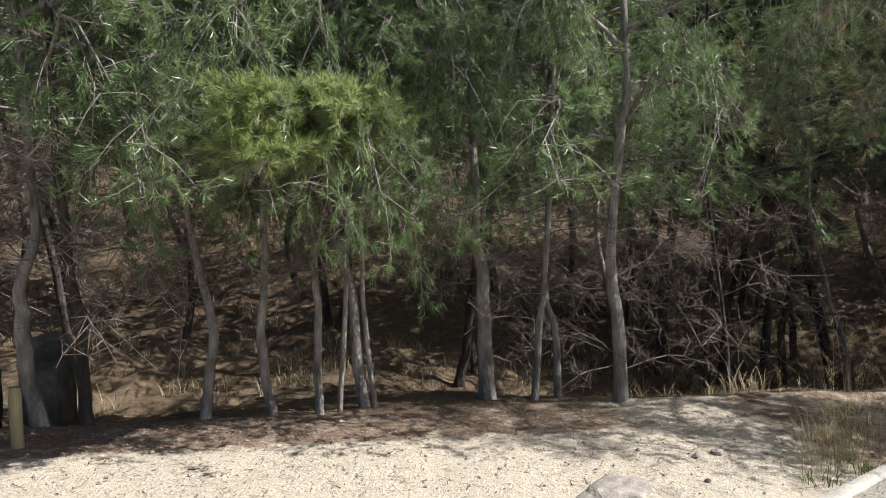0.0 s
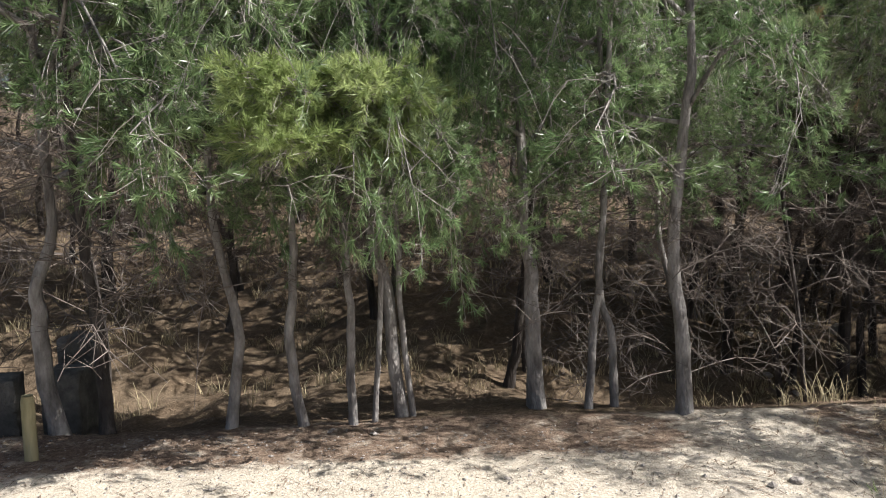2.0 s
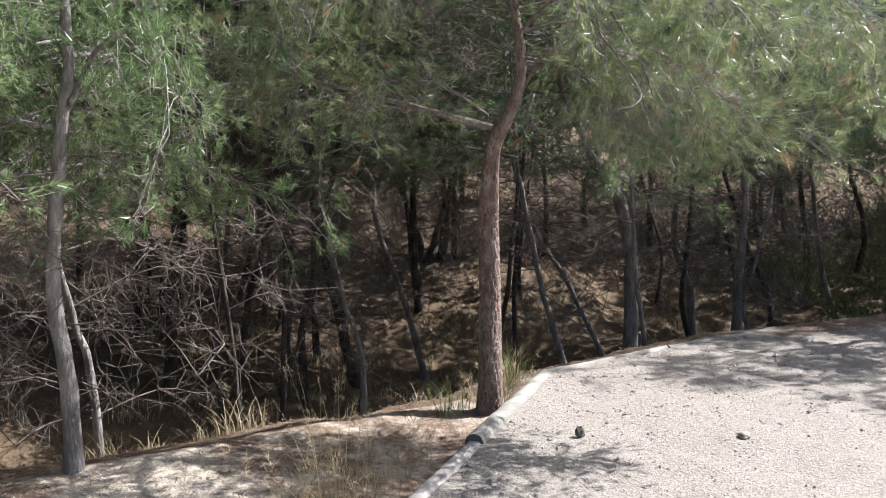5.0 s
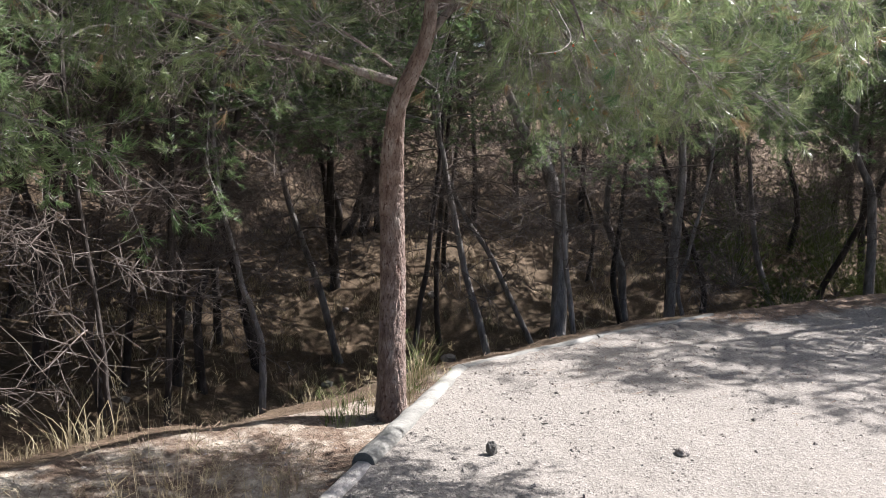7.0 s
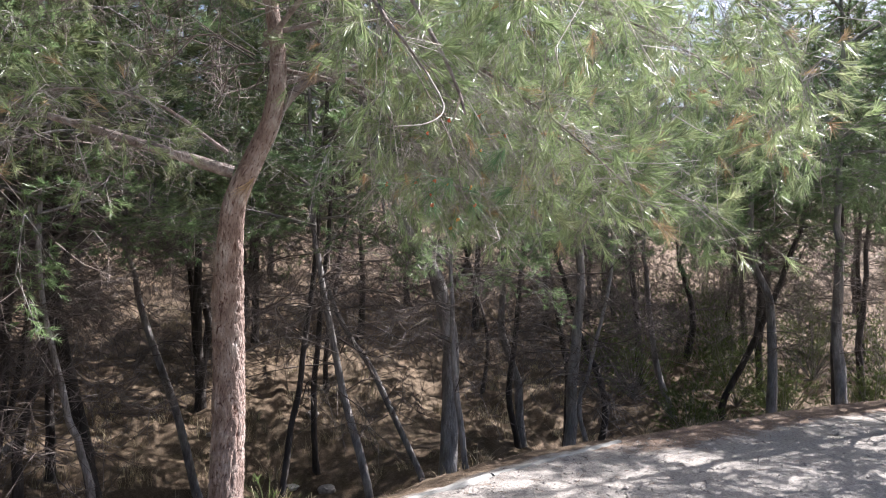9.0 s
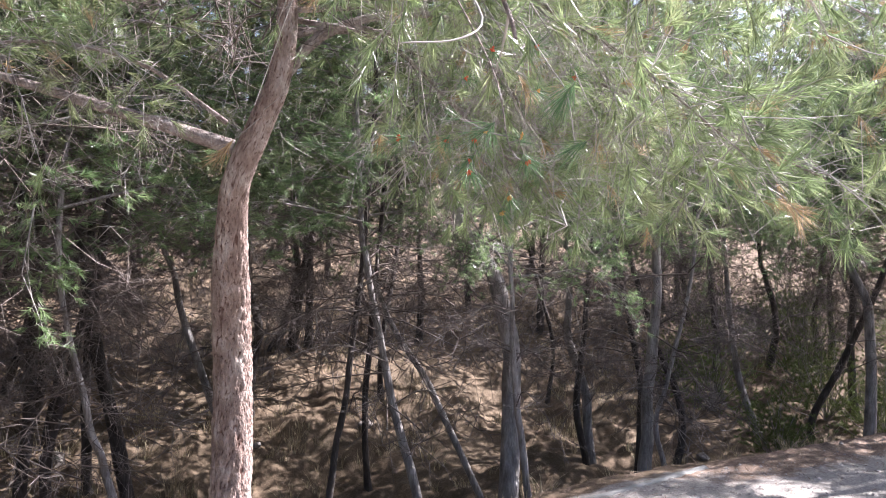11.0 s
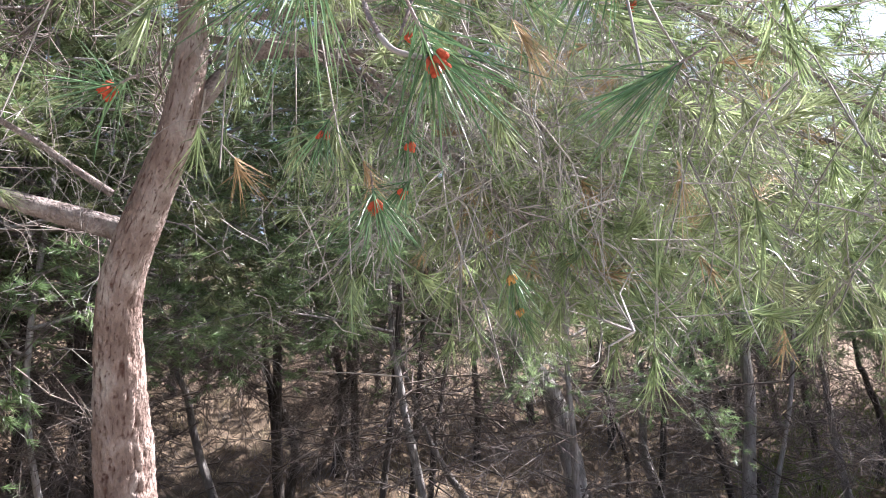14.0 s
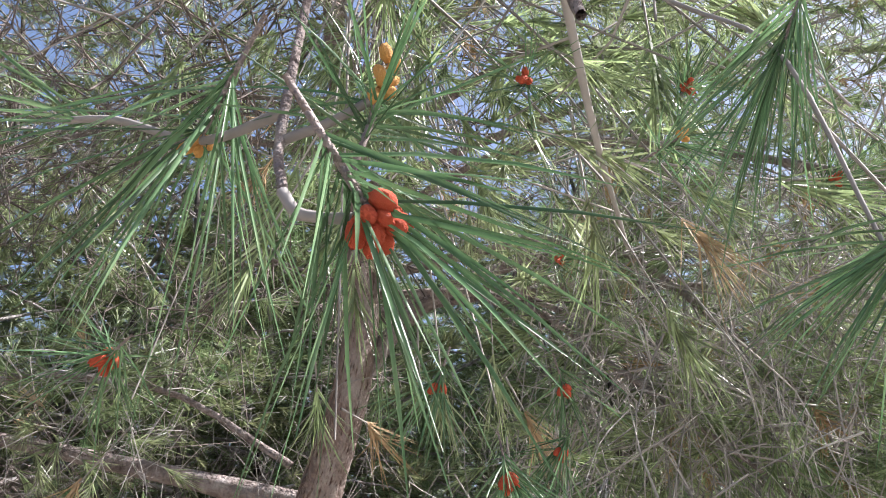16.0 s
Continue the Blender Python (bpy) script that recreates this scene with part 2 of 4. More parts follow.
def scatter_tufts(templates, pos, dirs, scales, rng):
    """One vertex array of tufts at the places, pointing along dirs, from templates drawn by chance."""
    out = []
    pos, dirs = np.asarray(pos), np.asarray(dirs)
    dirs = dirs / (np.linalg.norm(dirs, axis=1)[:, None] + 1e-9)
    ref = rng.normal(size=dirs.shape)
    u = np.cross(dirs, ref)
    u /= np.linalg.norm(u, axis=1)[:, None] + 1e-9
    w = np.cross(dirs, u)
    m = np.stack([dirs, u, w], 2) * np.asarray(scales)[:, None, None]
    pick = rng.integers(0, len(templates), len(pos))
    for k, t in enumerate(templates):
        s = pick == k
        if s.any():
            out.append((np.einsum("nij,vj->nvi", m[s], t) + pos[s][:, None]).reshape(-1, 3))
    return np.concatenate(out)


def tris(verts):
    return np.arange(len(verts)).reshape(-1, 3)


def part(name, data, parent, label="", kind=""):
    ob = new(name, data)
    ob.parent = parent
    return tagged(ob, label=label, kind=kind)


# ---- ground ----
EDGE_X = (-60, -8, -1.8, 0.9, 3.2, 4.2, 5.4, 6.3, 8.6, 10.2, 12.1, 13.7, 20, 60)
EDGE_Y = (10, 6.8, 6.3, 5.95, 5.62, 5.55, 5.42, 5.45, 5.25, 4.95, 4.4, 3.7, 0, -20)
KERB_A, KERB_B = np.array((2.3, 3.36)), np.array((6.32, 5.42))     # the path's edge before the bend


def kerb_side(x, y):
    """Metres to the left of the path's edge (positive: on the soil)."""
    d = (KERB_B - KERB_A) / np.linalg.norm(KERB_B - KERB_A)
    return d[0] * (y - KERB_A[1]) - d[1] * (x - KERB_A[0])


def terrain(x, y):
    x, y = np.asarray(x, float), np.asarray(y, float)
    s = y - np.interp(x, EDGE_X, EDGE_Y)
    a = np.interp(s, [0, 0.6, 1.5, 3, 6, 12, 25, 60, 140], [0, -0.1, -0.45, -0.7, 0.1, 1.2, 3.2, 9, 14])
    b = np.interp(s, [0, 0.5, 1.5, 3, 5, 11, 14, 25, 60, 140], [0, -0.15, -0.9, -1.35, -1.1, 0.35, 0.9, 3, 9, 14])
    w = np.clip((x - 2) / 4, 0, 1)
    w = w * w * (3 - 2 * w)
    h = a * (1 - w) + b * w
    k = kerb_side(x, y)
    dip = np.clip(k / 0.06, 0, 1) * np.clip((1.4 - k) / 1.2, 0, 1) * np.clip((x - 2.2) / 1.2, 0, 1) * np.clip((6.1 - x) / 0.5, 0, 1)
    return h - 0.09 * dip


def bumps(x, y):
    s = y - np.interp(x, EDGE_X, EDGE_Y)
    slope = np.clip(s / 1.5, 0, 1)
    h = 0.0
    wr = np.random.default_rng(21)
    for f, amp in ((0.7, 0.14), (1.7, 0.06), (4.1, 0.028), (9.3, 0.026), (19.0, 0.018)):
        w = 0.0
        for _ in range(7):
            az, ph, k = wr.uniform(0, 2 * math.pi), wr.uniform(0, 2 * math.pi), f * wr.uniform(0.7, 1.5)
            w = w + np.sin(k * (math.cos(az) * x + math.sin(az) * y) + ph + 0.8 * np.sin(0.37 * k * (x - y) + 2 * ph))
        h = h + amp * slope * w / 2.2
    h = h + 0.008 * np.sin(5.3 * x + 2 * np.sin(3.1 * y)) * np.sin(4.7 * y + 1.5 * np.sin(2.3 * x))
    return h


def ground_z(x, y):
    return float(terrain(x, y) + bumps(x, y))


def build_ground():
    xs = np.concatenate([-np.geomspace(400, 6, 26), np.arange(-5.9, 18, 0.07), np.geomspace(18.1, 400, 30)])
    ys = np.concatenate([-np.geomspace(400, 3, 22), np.arange(-2.9, 14, 0.07), np.geomspace(14.1, 400, 34)])
    gx, gy = np.meshgrid(xs, ys)
    z = terrain(gx, gy) + bumps(gx, gy)
    rng = np.random.default_rng(3)
    near = (np.abs(gx - 6) < 12) & (gy > -3) & (gy < 14)
    z = z + near * rng.normal(0, 0.004, z.shape)
    verts = np.stack([gx, gy, z], -1).reshape(-1, 3)
    i = np.arange(verts.shape[0]).reshape(gx.shape)
    q = np.stack([i[:-1, :-1], i[:-1, 1:], i[1:, 1:], i[1:, :-1]], -1).reshape(-1, 4)
    me = mesh_from("ground", verts, q, ground_material(), True)
    s = gy - np.interp(gx, EDGE_X, EDGE_Y)
    k = kerb_side(gx, gy)
    path = np.clip(0.5 - np.where(gx < 6.32, k / 0.06, -1), 0, 1)
    path = np.maximum(path, np.where(k > 0, 0.42 * np.clip(gx / 2.0, 0, 1), 0))
    soil = (k > 0) & (gx > 2.6)
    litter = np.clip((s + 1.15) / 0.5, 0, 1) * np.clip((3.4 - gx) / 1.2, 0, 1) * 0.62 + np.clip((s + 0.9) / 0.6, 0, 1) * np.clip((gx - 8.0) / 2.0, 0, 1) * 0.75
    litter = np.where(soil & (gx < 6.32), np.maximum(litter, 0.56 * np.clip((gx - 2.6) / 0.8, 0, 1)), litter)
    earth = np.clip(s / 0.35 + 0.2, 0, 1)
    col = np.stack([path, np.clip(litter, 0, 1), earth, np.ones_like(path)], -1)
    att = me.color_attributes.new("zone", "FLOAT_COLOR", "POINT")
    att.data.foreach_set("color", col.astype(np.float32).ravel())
    return tagged(new("ground", me), label="gravel path, sandy clearing and needle-strewn ravine slope", category="ground", kind="structure")


ground = build_ground()

# ---- pines ----
RNG = np.random.default_rng(11)
FAR_TUFTS = [tuft(RNG, 26, 0.085, 0.0058) for _ in range(6)]
HILL_TUFTS = [tuft(RNG, 20, 0.11, 0.0098) for _ in range(6)]
NEAR_TUFTS = [tuft(RNG, 34, 0.10, 0.0026, 0.05, (0.12, 0.75)) for _ in range(8)]


def limb_growth(rng, path, r0, twig_step, twig_len, shoots, twigs, out_pos, out_dir, bare=0.25, droop=0.5, dead=0.08, fill=5, twig_r=0.0026, clear=None, gather=0.3):
    """Twigs along a limb and shoots along the twigs."""
    seg = np.linalg.norm(np.diff(path, axis=0), axis=1)
    total = seg.sum()
    cum = np.concatenate([[0], np.cumsum(seg)]) / total
    count = max(3, int(total / twig_step))
    for u in np.linspace(bare, 1.0, count):
        base = np.array([np.interp(u, cum, path[:, k]) for k in range(3)])
        ahead = np.array([np.interp(min(1, u + 0.05), cum, path[:, k]) for k in range(3)]) - np.array([np.interp(u - 0.06, cum, path[:, k]) for k in range(3)])
        ahead /= np.linalg.norm(ahead) + 1e-9
        d = ahead * 0.7 + rng.normal(0, 0.62, 3)
        d /= np.linalg.norm(d)
        ln = twig_len * rng.uniform(0.5, 1.25)
        mid = base + d * ln * 0.5 + np.array([0, 0, -0.05 * droop])
        tip = base + d * ln + np.array([0, 0, -droop * ln * rng.uniform(0.2, 1.0)])
        line = smooth_path([base, mid, tip], 4)
        if clear is not None and clear(line).any():
            continue
        twigs.add(*tube(line, np.linspace(twig_r, twig_r * 0.55, 4), 3))
        if rng.random() < dead:
            for _ in range(4):
                a = line[rng.integers(1, 4)]
                e = a + rng.normal(0, 0.11, 3) + np.array([0, 0, -0.05])
                if clear is not None and clear(np.array([e])).any():
                    continue
                twigs.add(*tube(np.array([a, (a + e) / 2 + rng.normal(0, 0.012, 3), e]), np.array([1.0, 0.75, 0.4]) * twig_r, 3))
            continue
        for _ in range(fill):
            f = rng.uniform(gather, 1.0)
            p = base * (1 - f) + tip * f + rng.normal(0, 0.035 if gather < 0.5 else 0.02, 3)
            e = d * 0.6 + rng.normal(0, 0.55, 3) + np.array([0, 0, 0.1])
            e /= np.linalg.norm(e)
            q = p + e * rng.uniform(0.03, 0.14)
            if clear is not None and clear(np.array([p, q])).any():
                continue
            twigs.add(*tube(np.array([p, q]), np.array([0.7, 0.45]) * twig_r, 3))
            out_pos.append(q)
            out_dir.append(e)


def crown_variant(seed, height, radius, limbs, low_droop, tufts, step, fill, needles):
    """Limb meshes, a twig mesh and a needle mesh of a crown whose stem starts at the origin."""
    rng = np.random.default_rng(seed)
    limb_meshes, twigs, pos, dirs = [], Batch(), [], []
    for i in range(limbs):
        f = (i + rng.uniform(0, 0.8)) / limbs
        z = height * f * 0.95
        az = i * 2.4 + rng.uniform(-0.5, 0.5)
        ln = radius * (1.05 - 0.75 * f ** 1.5) * rng.uniform(0.65, 1.15)
        out = np.array([np.cos(az), np.sin(az), 0])
        up = rng.uniform(0.1, 0.45) + 0.35 * f
        p = smooth_path([(0, 0, z), out * ln * 0.35 + (0, 0, z + ln * up * 0.35), out * ln * 0.75 + rng.normal(0, 0.08, 3) + (0, 0, z + ln * up * 0.5),
                         out * ln + rng.normal(0, 0.1, 3) + (0, 0, z + ln * (up * 0.45 - low_droop * (1 - f)))], 8)
        r0 = 0.008 + 0.008 * ln
        limb_meshes.append(mesh_from("limb", *tube(p, np.linspace(r0, 0.004, 8), 5), BARK_GREY, True))
        limb_growth(rng, p, r0, step, 0.45, 0, twigs, pos, dirs, bare=0.18, droop=0.55, fill=fill, twig_r=0.0036, gather=0.6)
    verts = scatter_tufts(tufts, pos, dirs, rng.uniform(0.8, 1.25, len(pos)), rng)
    return limb_meshes, twigs.mesh("brushwood", TWIG), mesh_from("crown", verts, tris(verts), needles)


CROWN_FORMS = ((5.2, 1.7, 22, 0.30), (4.6, 1.5, 21, 0.35), (5.6, 1.6, 22, 0.25), (4.2, 1.9, 20, 0.32), (5.0, 1.45, 21, 0.4))
CROWNS = [crown_variant(100 + i, *form, FAR_TUFTS, 0.085, 8, NEEDLE) for i, form in enumerate(CROWN_FORMS)]
HILL_CROWNS = [crown_variant(140 + i, *form, HILL_TUFTS, 0.125, 6, NEEDLE_HILL_SHADED) for i, form in enumerate(CROWN_FORMS)]


def dead_branches(seed):
    """Bare, brittle lower branches round a stem at the origin."""
    rng = np.random.default_rng(seed)
    b = Batch()
    for i in range(7):
        az, ln, z = i * 2.4 + rng.uniform(-0.5, 0.5), rng.uniform(0.5, 1.2), rng.uniform(-0.7, 0.5)
        out = np.array((math.cos(az), math.sin(az), 0))
        p = smooth_path([(0, 0, z), out * ln * 0.5 + rng.normal(0, 0.09, 3) + (0, 0, z + rng.uniform(-0.1, 0.2)), out * ln + rng.normal(0, 0.1, 3) + (0, 0, z + rng.uniform(-0.25, 0.1))], 7)
        b.add(*tube(p, np.linspace(0.0065, 0.002, 7), 4))
        for _ in range(18):
            a = p[rng.integers(2, 7)]
            e = a + out * rng.uniform(0.0, 0.2) + rng.normal(0, 0.15, 3)
            m = (a + e) / 2 + rng.normal(0, 0.03, 3)
            b.add(*tube(np.array([a, m, e]), np.array([0.0034, 0.0026, 0.0014]), 3))
            for _ in range(3):
                g = m + rng.normal(0, 0.09, 3)
                b.add(*tube(np.array([m, g]), np.array([0.0022, 0.0012]), 3))
    return b.mesh("dead_branch", DEAD_TWIG)


DEAD = [dead_branches(170 + i) for i in range(4)]


def trunk_mesh(seed, path, r0, r1, mat, sides=10, flare=1.35):
    rng = np.random.default_rng(seed)
    p = smooth_path(path, 34)
    t = np.linspace(0, 1, 34)
    for k in range(2):
        f, ph = rng.uniform(9, 22, 2), rng.uniform(0, 6.28, 2)
        p[:, k] += 0.2 * r0 * (np.sin(f[0] * t + ph[0]) + 0.6 * np.sin(2.3 * f[1] * t + ph[1])) * np.clip(t * 8, 0, 1)
    r = r0 + (r1 - r0) * t
    r[0] *= flare
    r[1] *= 1 + (flare - 1) * 0.35
    v, f = tube(p, r, sides, 0.06, rng)
    return mesh_from("trunk", v, f, mat, True)


tree_count = 0


def pine(x, y, r, bends, start=1.75, top=6.6, spread=1.0, dark=False, group="pines above the ravine"):
    """A pine with a bent trunk; bends: height above its foot and sideways shift there."""
    global tree_count
    tree_count += 1
    rng = np.random.default_rng(500 + tree_count)
    z = ground_z(x, y)
    if dark:
        start = max(start, 2.25)
    start += 1.3 * min(1.0, max(0.0, (-0.5 - z) / 0.6))      # trees down in the ravine carry their crowns higher
    top = max(top, start + (3.8 if dark else 2.7))
    foot = tagged(new("pine_tree"), label=("slender pine on the ravine slope, shade painted into bark and needles" if dark else "slender grey-barked pine with a bent trunk and ragged green crown"),
                  category="tree", group=group)
    foot.location = (x, y, z)
    pts = [(0, 0, -0.12)] + [(dx, dy, h) for h, dx, dy in bends]
    lx, ly, lz = pts[-1]
    px, py, pz = pts[-2]
    lean = np.array([(lx - px), (ly - py)]) / max(0.3, lz - pz)
    if lz < start - 0.15:
        lx, ly = lx + lean[0] * (start - lz) * 0.7, ly + lean[1] * (start - lz) * 0.7
        pts.append((lx, ly, start))
        lz = start
    cx, cy = lx, ly
    pts.append((cx + rng.normal(0, 0.1), cy + rng.normal(0, 0.1), (lz + top) / 2))
    pts.append((cx + rng.normal(0, 0.15), cy + rng.normal(0, 0.15), top))
    part("trunk", trunk_mesh(900 + tree_count, pts, r, 0.012, BARK_SHADED if dark else BARK_GREY), foot)
    k = int(rng.integers(0, len(CROWNS)))
    for at in ((0.55, 0.75, 0.92) if dark or z < -0.5 else (0.85,)):
        if rng.random() < (0.85 if dark else 0.7):
            ob = part("dead_branch", DEAD[int(rng.integers(0, 4))], foot, kind="stuff", label="bare grey lower branches")
            g = rng.uniform(0.9, 1.3) * (1.0 if dark or z < -0.5 else 0.6)
            ob.matrix_basis = Matrix.LocRotScale((cx * at, cy * at, start * at), Euler((0, 0, rng.uniform(0, 6.28))), (g, g, g))
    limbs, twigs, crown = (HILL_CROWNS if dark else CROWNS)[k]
    size = (top - start) / CROWN_FORMS[k][0]
    m = Matrix.LocRotScale((cx, cy, start), Euler((0, 0, rng.uniform(0, 6.28))), (spread, spread, size))
    for name, data in [("limb", d) for d in limbs] + ([] if dark else [("brushwood", twigs)]) + [("crown", crown)]:
        ob = part(name, data, foot, kind="stuff" if name in ("brushwood", "crown") else "")
        ob.matrix_basis = m
    return foot


pine(-1.45, 6.33, 0.063, ((0.6, -0.08, -0.02), (0.99, -0.08, -0.02), (1.56, 0.02, 0.01)), spread=1.0, start=1.60)
pine(-1.14, 6.27, 0.050, ((0.59, -0.02, -0.0), (1.06, -0.05, -0.01)), dark=True)
pine(-0.36, 6.15, 0.040, ((0.56, 0.1, 0.01), (0.95, 0.04, 0.0)), spread=0.85, start=1.60)
pine(0.15, 6.08, 0.039, ((0.52, -0.08, -0.0), (1.02, -0.05, -0.0)), spread=0.75, start=1.60)
pine(0.45, 6.03, 0.033, ((0.54, 0.01, -0.0), (0.94, 0.01, -0.0)), spread=0.7, start=1.60)
pine(0.59, 6.04, 0.020, ((0.78, 0.07, -0.0),), spread=0.6, top=4.5, start=1.60)
spray_tree = pine(0.80, 6.12, 0.048, ((0.74, -0.08, 0.01), (1.22, -0.16, 0.01)), spread=0.7, start=1.60)
pine(0.87, 6.09, 0.022, ((0.53, -0.06, 0.01), (1.13, -0.07, 0.01)), spread=0.6, top=4.5, start=1.60)
pine(1.74, 6.16, 0.062, ((0.68, -0.02, 0.01), (1.13, -0.05, 0.01)), spread=0.72, start=1.60)
pine(2.14, 8.85, 0.059, ((0.78, 0.16, -0.04),), dark=True)
pine(2.29, 6.10, 0.031, ((0.5, -0.02, 0.01), (0.79, -0.09, 0.03), (1.54, -0.06, 0.02)), spread=0.9, start=1.60)
pine(2.08, 6.10, 0.031, ((0.54, 0.05, -0.02), (0.92, 0.09, -0.03)), spread=0.6, top=4.5, start=1.50)
pine(2.62, 5.70, 0.052, ((0.65, -0.03, 0.02), (1.2, -0.05, 0.02), (2.05, 0.03, -0.01), (2.58, 0.04, -0.02)), spread=0.62)
pine(5.06, 9.89, 0.065, ((1.55, 0.13, -0.06),), dark=True)
pine(6.13, 10.24, 0.047, ((1.12, 0.11, -0.07), (1.99, 0.3, -0.19)), dark=True)
pine(6.65, 10.04, 0.063, ((1.43, 0.07, -0.05),), dark=True)
pine(7.85, 10.12, 0.075, ((2.1, -0.35, 0.26),), dark=True)
pine(9.87, 7.09, 0.098, ((1.3, 0.0, 0.0), (2.3, -0.11, 0.1), (2.7, -0.29, 0.27), (3.05, -0.44, 0.40)), start=2.9, top=7.2, spread=1.0)
pine(9.10, 6.26, 0.030, ((0.76, -0.08, 0.12), (1.5, -0.12, 0.17)), spread=0.6, top=4.5)
pine(11.14, 6.35, 0.086, ((0.38, 0.0, 0.0), (1.44, 0.01, -0.03), (2.64, 0.04, -0.07)))
pine(11.05, 6.09, 0.030, ((0.36, 0.0, 0.0), (0.8, -0.05, 0.09), (1.27, 0.01, -0.01)), spread=0.6, top=4.5)
pine(13.51, 7.65, 0.048, ((1.08, 0.0, 0.0), (1.93, -0.06, 0.12), (2.79, -0.17, 0.31)), dark=True)
pine(13.22, 8.16, 0.068, ((0.92, -0.06, 0.11), (1.62, -0.17, 0.28), (2.72, -0.2, 0.32)))
pine(9.29, 7.65, 0.051, ((0.42, 0.0, 0.0), (1.25, -0.16, 0.18), (1.87, -0.27, 0.29), (2.71, -0.38, 0.41)))
pine(10.43, 7.84, 0.044, ((0.34, 0.0, 0.0), (1.39, -0.32, 0.39), (2.01, -0.58, 0.68), (2.39, -0.7, 0.81)))
pine(12.75, 13.36, 0.070, ((1.36, 0.01, -0.0),), dark=True)
pine(10.23, 11.55, 0.072, ((2.66, -0.08, 0.06),), dark=True)
pine(9.01, 9.97, 0.053, ((0.96, -0.22, 0.17), (1.86, -0.47, 0.34), (2.55, -0.64, 0.45)))
pine(6.74, 8.49, 0.040, ((0.89, 0.0, 0.0), (1.4, -0.09, 0.05), (1.83, -0.19, 0.11)))
pine(7.69, 10.83, 0.060, ((0.85, -0.01, 0.0),), dark=True)
pine(7.71, 11.94, 0.044, ((0.42, 0.08, -0.04),), dark=True)
pine(15.99, 7.00, 0.056, ((1.05, -0.13, 0.34), (2.28, -0.19, 0.48)))
pine(15.46, 5.39, 0.086, ((0.72, 0.0, 0.0), (1.89, -0.0, 0.01), (2.66, -0.09, 0.31), (3.85, -0.09, 0.33)))
pine(16.23, 6.31, 0.065, ((0.34, 0.0, 0.0), (1.58, 0.15, -0.5), (2.78, 0.26, -0.92)), dark=True)
pine(18.57, 10.89, 0.072, ((0.6, 0.02, 0.01),), dark=True)
pine(19.29, 13.51, 0.066, ((0.98, 0.07, -0.1),), dark=True)
pine(3.20, 6.83, 0.033, ((0.81, -0.06, 0.02), (1.2, -0.14, 0.05)), spread=0.6, top=4.5)
pine(5.16, 10.02, 0.066, ((1.02, 0.03, -0.01), (2.04, 0.17, -0.08)), dark=True)
pine(4.87, 7.93, 0.027, ((0.39, 0.0, 0.0), (0.93, -0.03, 0.02), (1.77, -0.12, 0.06)), dark=True, spread=0.6, top=4.5)
pine(5.74, 8.59, 0.036, ((0.34, 0.0, 0.0), (1.76, 0.05, -0.03)), dark=True)
pine(7.76, 13.19, 0.056, ((1.9, 0.44, -0.25),), dark=True)
pine(12.51, 13.47, 0.056, ((0.51, 0.05, -0.05),), dark=True)
pine(12.22, 13.73, 0.079, ((0.48, 0.18, -0.15),), dark=True)

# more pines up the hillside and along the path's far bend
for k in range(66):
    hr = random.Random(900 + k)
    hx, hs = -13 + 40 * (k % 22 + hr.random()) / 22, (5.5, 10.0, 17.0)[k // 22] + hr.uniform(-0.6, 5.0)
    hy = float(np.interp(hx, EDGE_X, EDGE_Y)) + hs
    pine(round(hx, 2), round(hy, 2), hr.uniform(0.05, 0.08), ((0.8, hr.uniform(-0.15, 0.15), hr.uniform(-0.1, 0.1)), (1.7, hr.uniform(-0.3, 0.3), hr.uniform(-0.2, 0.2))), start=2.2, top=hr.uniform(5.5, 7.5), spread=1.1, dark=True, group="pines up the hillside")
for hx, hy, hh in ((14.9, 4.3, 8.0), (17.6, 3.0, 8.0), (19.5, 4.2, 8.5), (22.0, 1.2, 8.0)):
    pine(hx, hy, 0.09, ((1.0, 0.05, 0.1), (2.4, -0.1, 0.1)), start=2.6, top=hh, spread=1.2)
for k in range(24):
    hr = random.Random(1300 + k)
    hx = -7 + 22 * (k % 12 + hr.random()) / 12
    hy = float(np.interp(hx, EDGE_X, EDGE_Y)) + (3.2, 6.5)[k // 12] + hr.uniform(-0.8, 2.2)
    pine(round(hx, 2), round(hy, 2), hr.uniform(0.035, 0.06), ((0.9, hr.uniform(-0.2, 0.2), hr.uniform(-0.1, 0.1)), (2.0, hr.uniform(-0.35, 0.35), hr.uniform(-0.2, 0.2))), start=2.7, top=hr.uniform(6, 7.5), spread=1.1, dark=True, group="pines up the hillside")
for hx, hy, hh in ((13.6, 2.5, 8.0), (12.6, 1.3, 5.6), (15.6, 2.6, 8.0), (12.4, -0.6, 5.4)):
    pine(hx, hy, 0.09, ((1.0, 0.05, 0.1), (2.4, -0.1, 0.1)), start=2.5, top=hh, spread=1.25)

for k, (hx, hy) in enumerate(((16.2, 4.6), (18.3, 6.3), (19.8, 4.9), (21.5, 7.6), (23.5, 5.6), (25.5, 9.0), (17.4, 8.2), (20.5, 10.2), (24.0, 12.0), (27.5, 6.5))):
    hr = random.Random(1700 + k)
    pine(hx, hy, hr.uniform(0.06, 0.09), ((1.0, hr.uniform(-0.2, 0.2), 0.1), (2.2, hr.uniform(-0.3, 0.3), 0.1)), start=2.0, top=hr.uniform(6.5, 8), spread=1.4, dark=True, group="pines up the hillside")


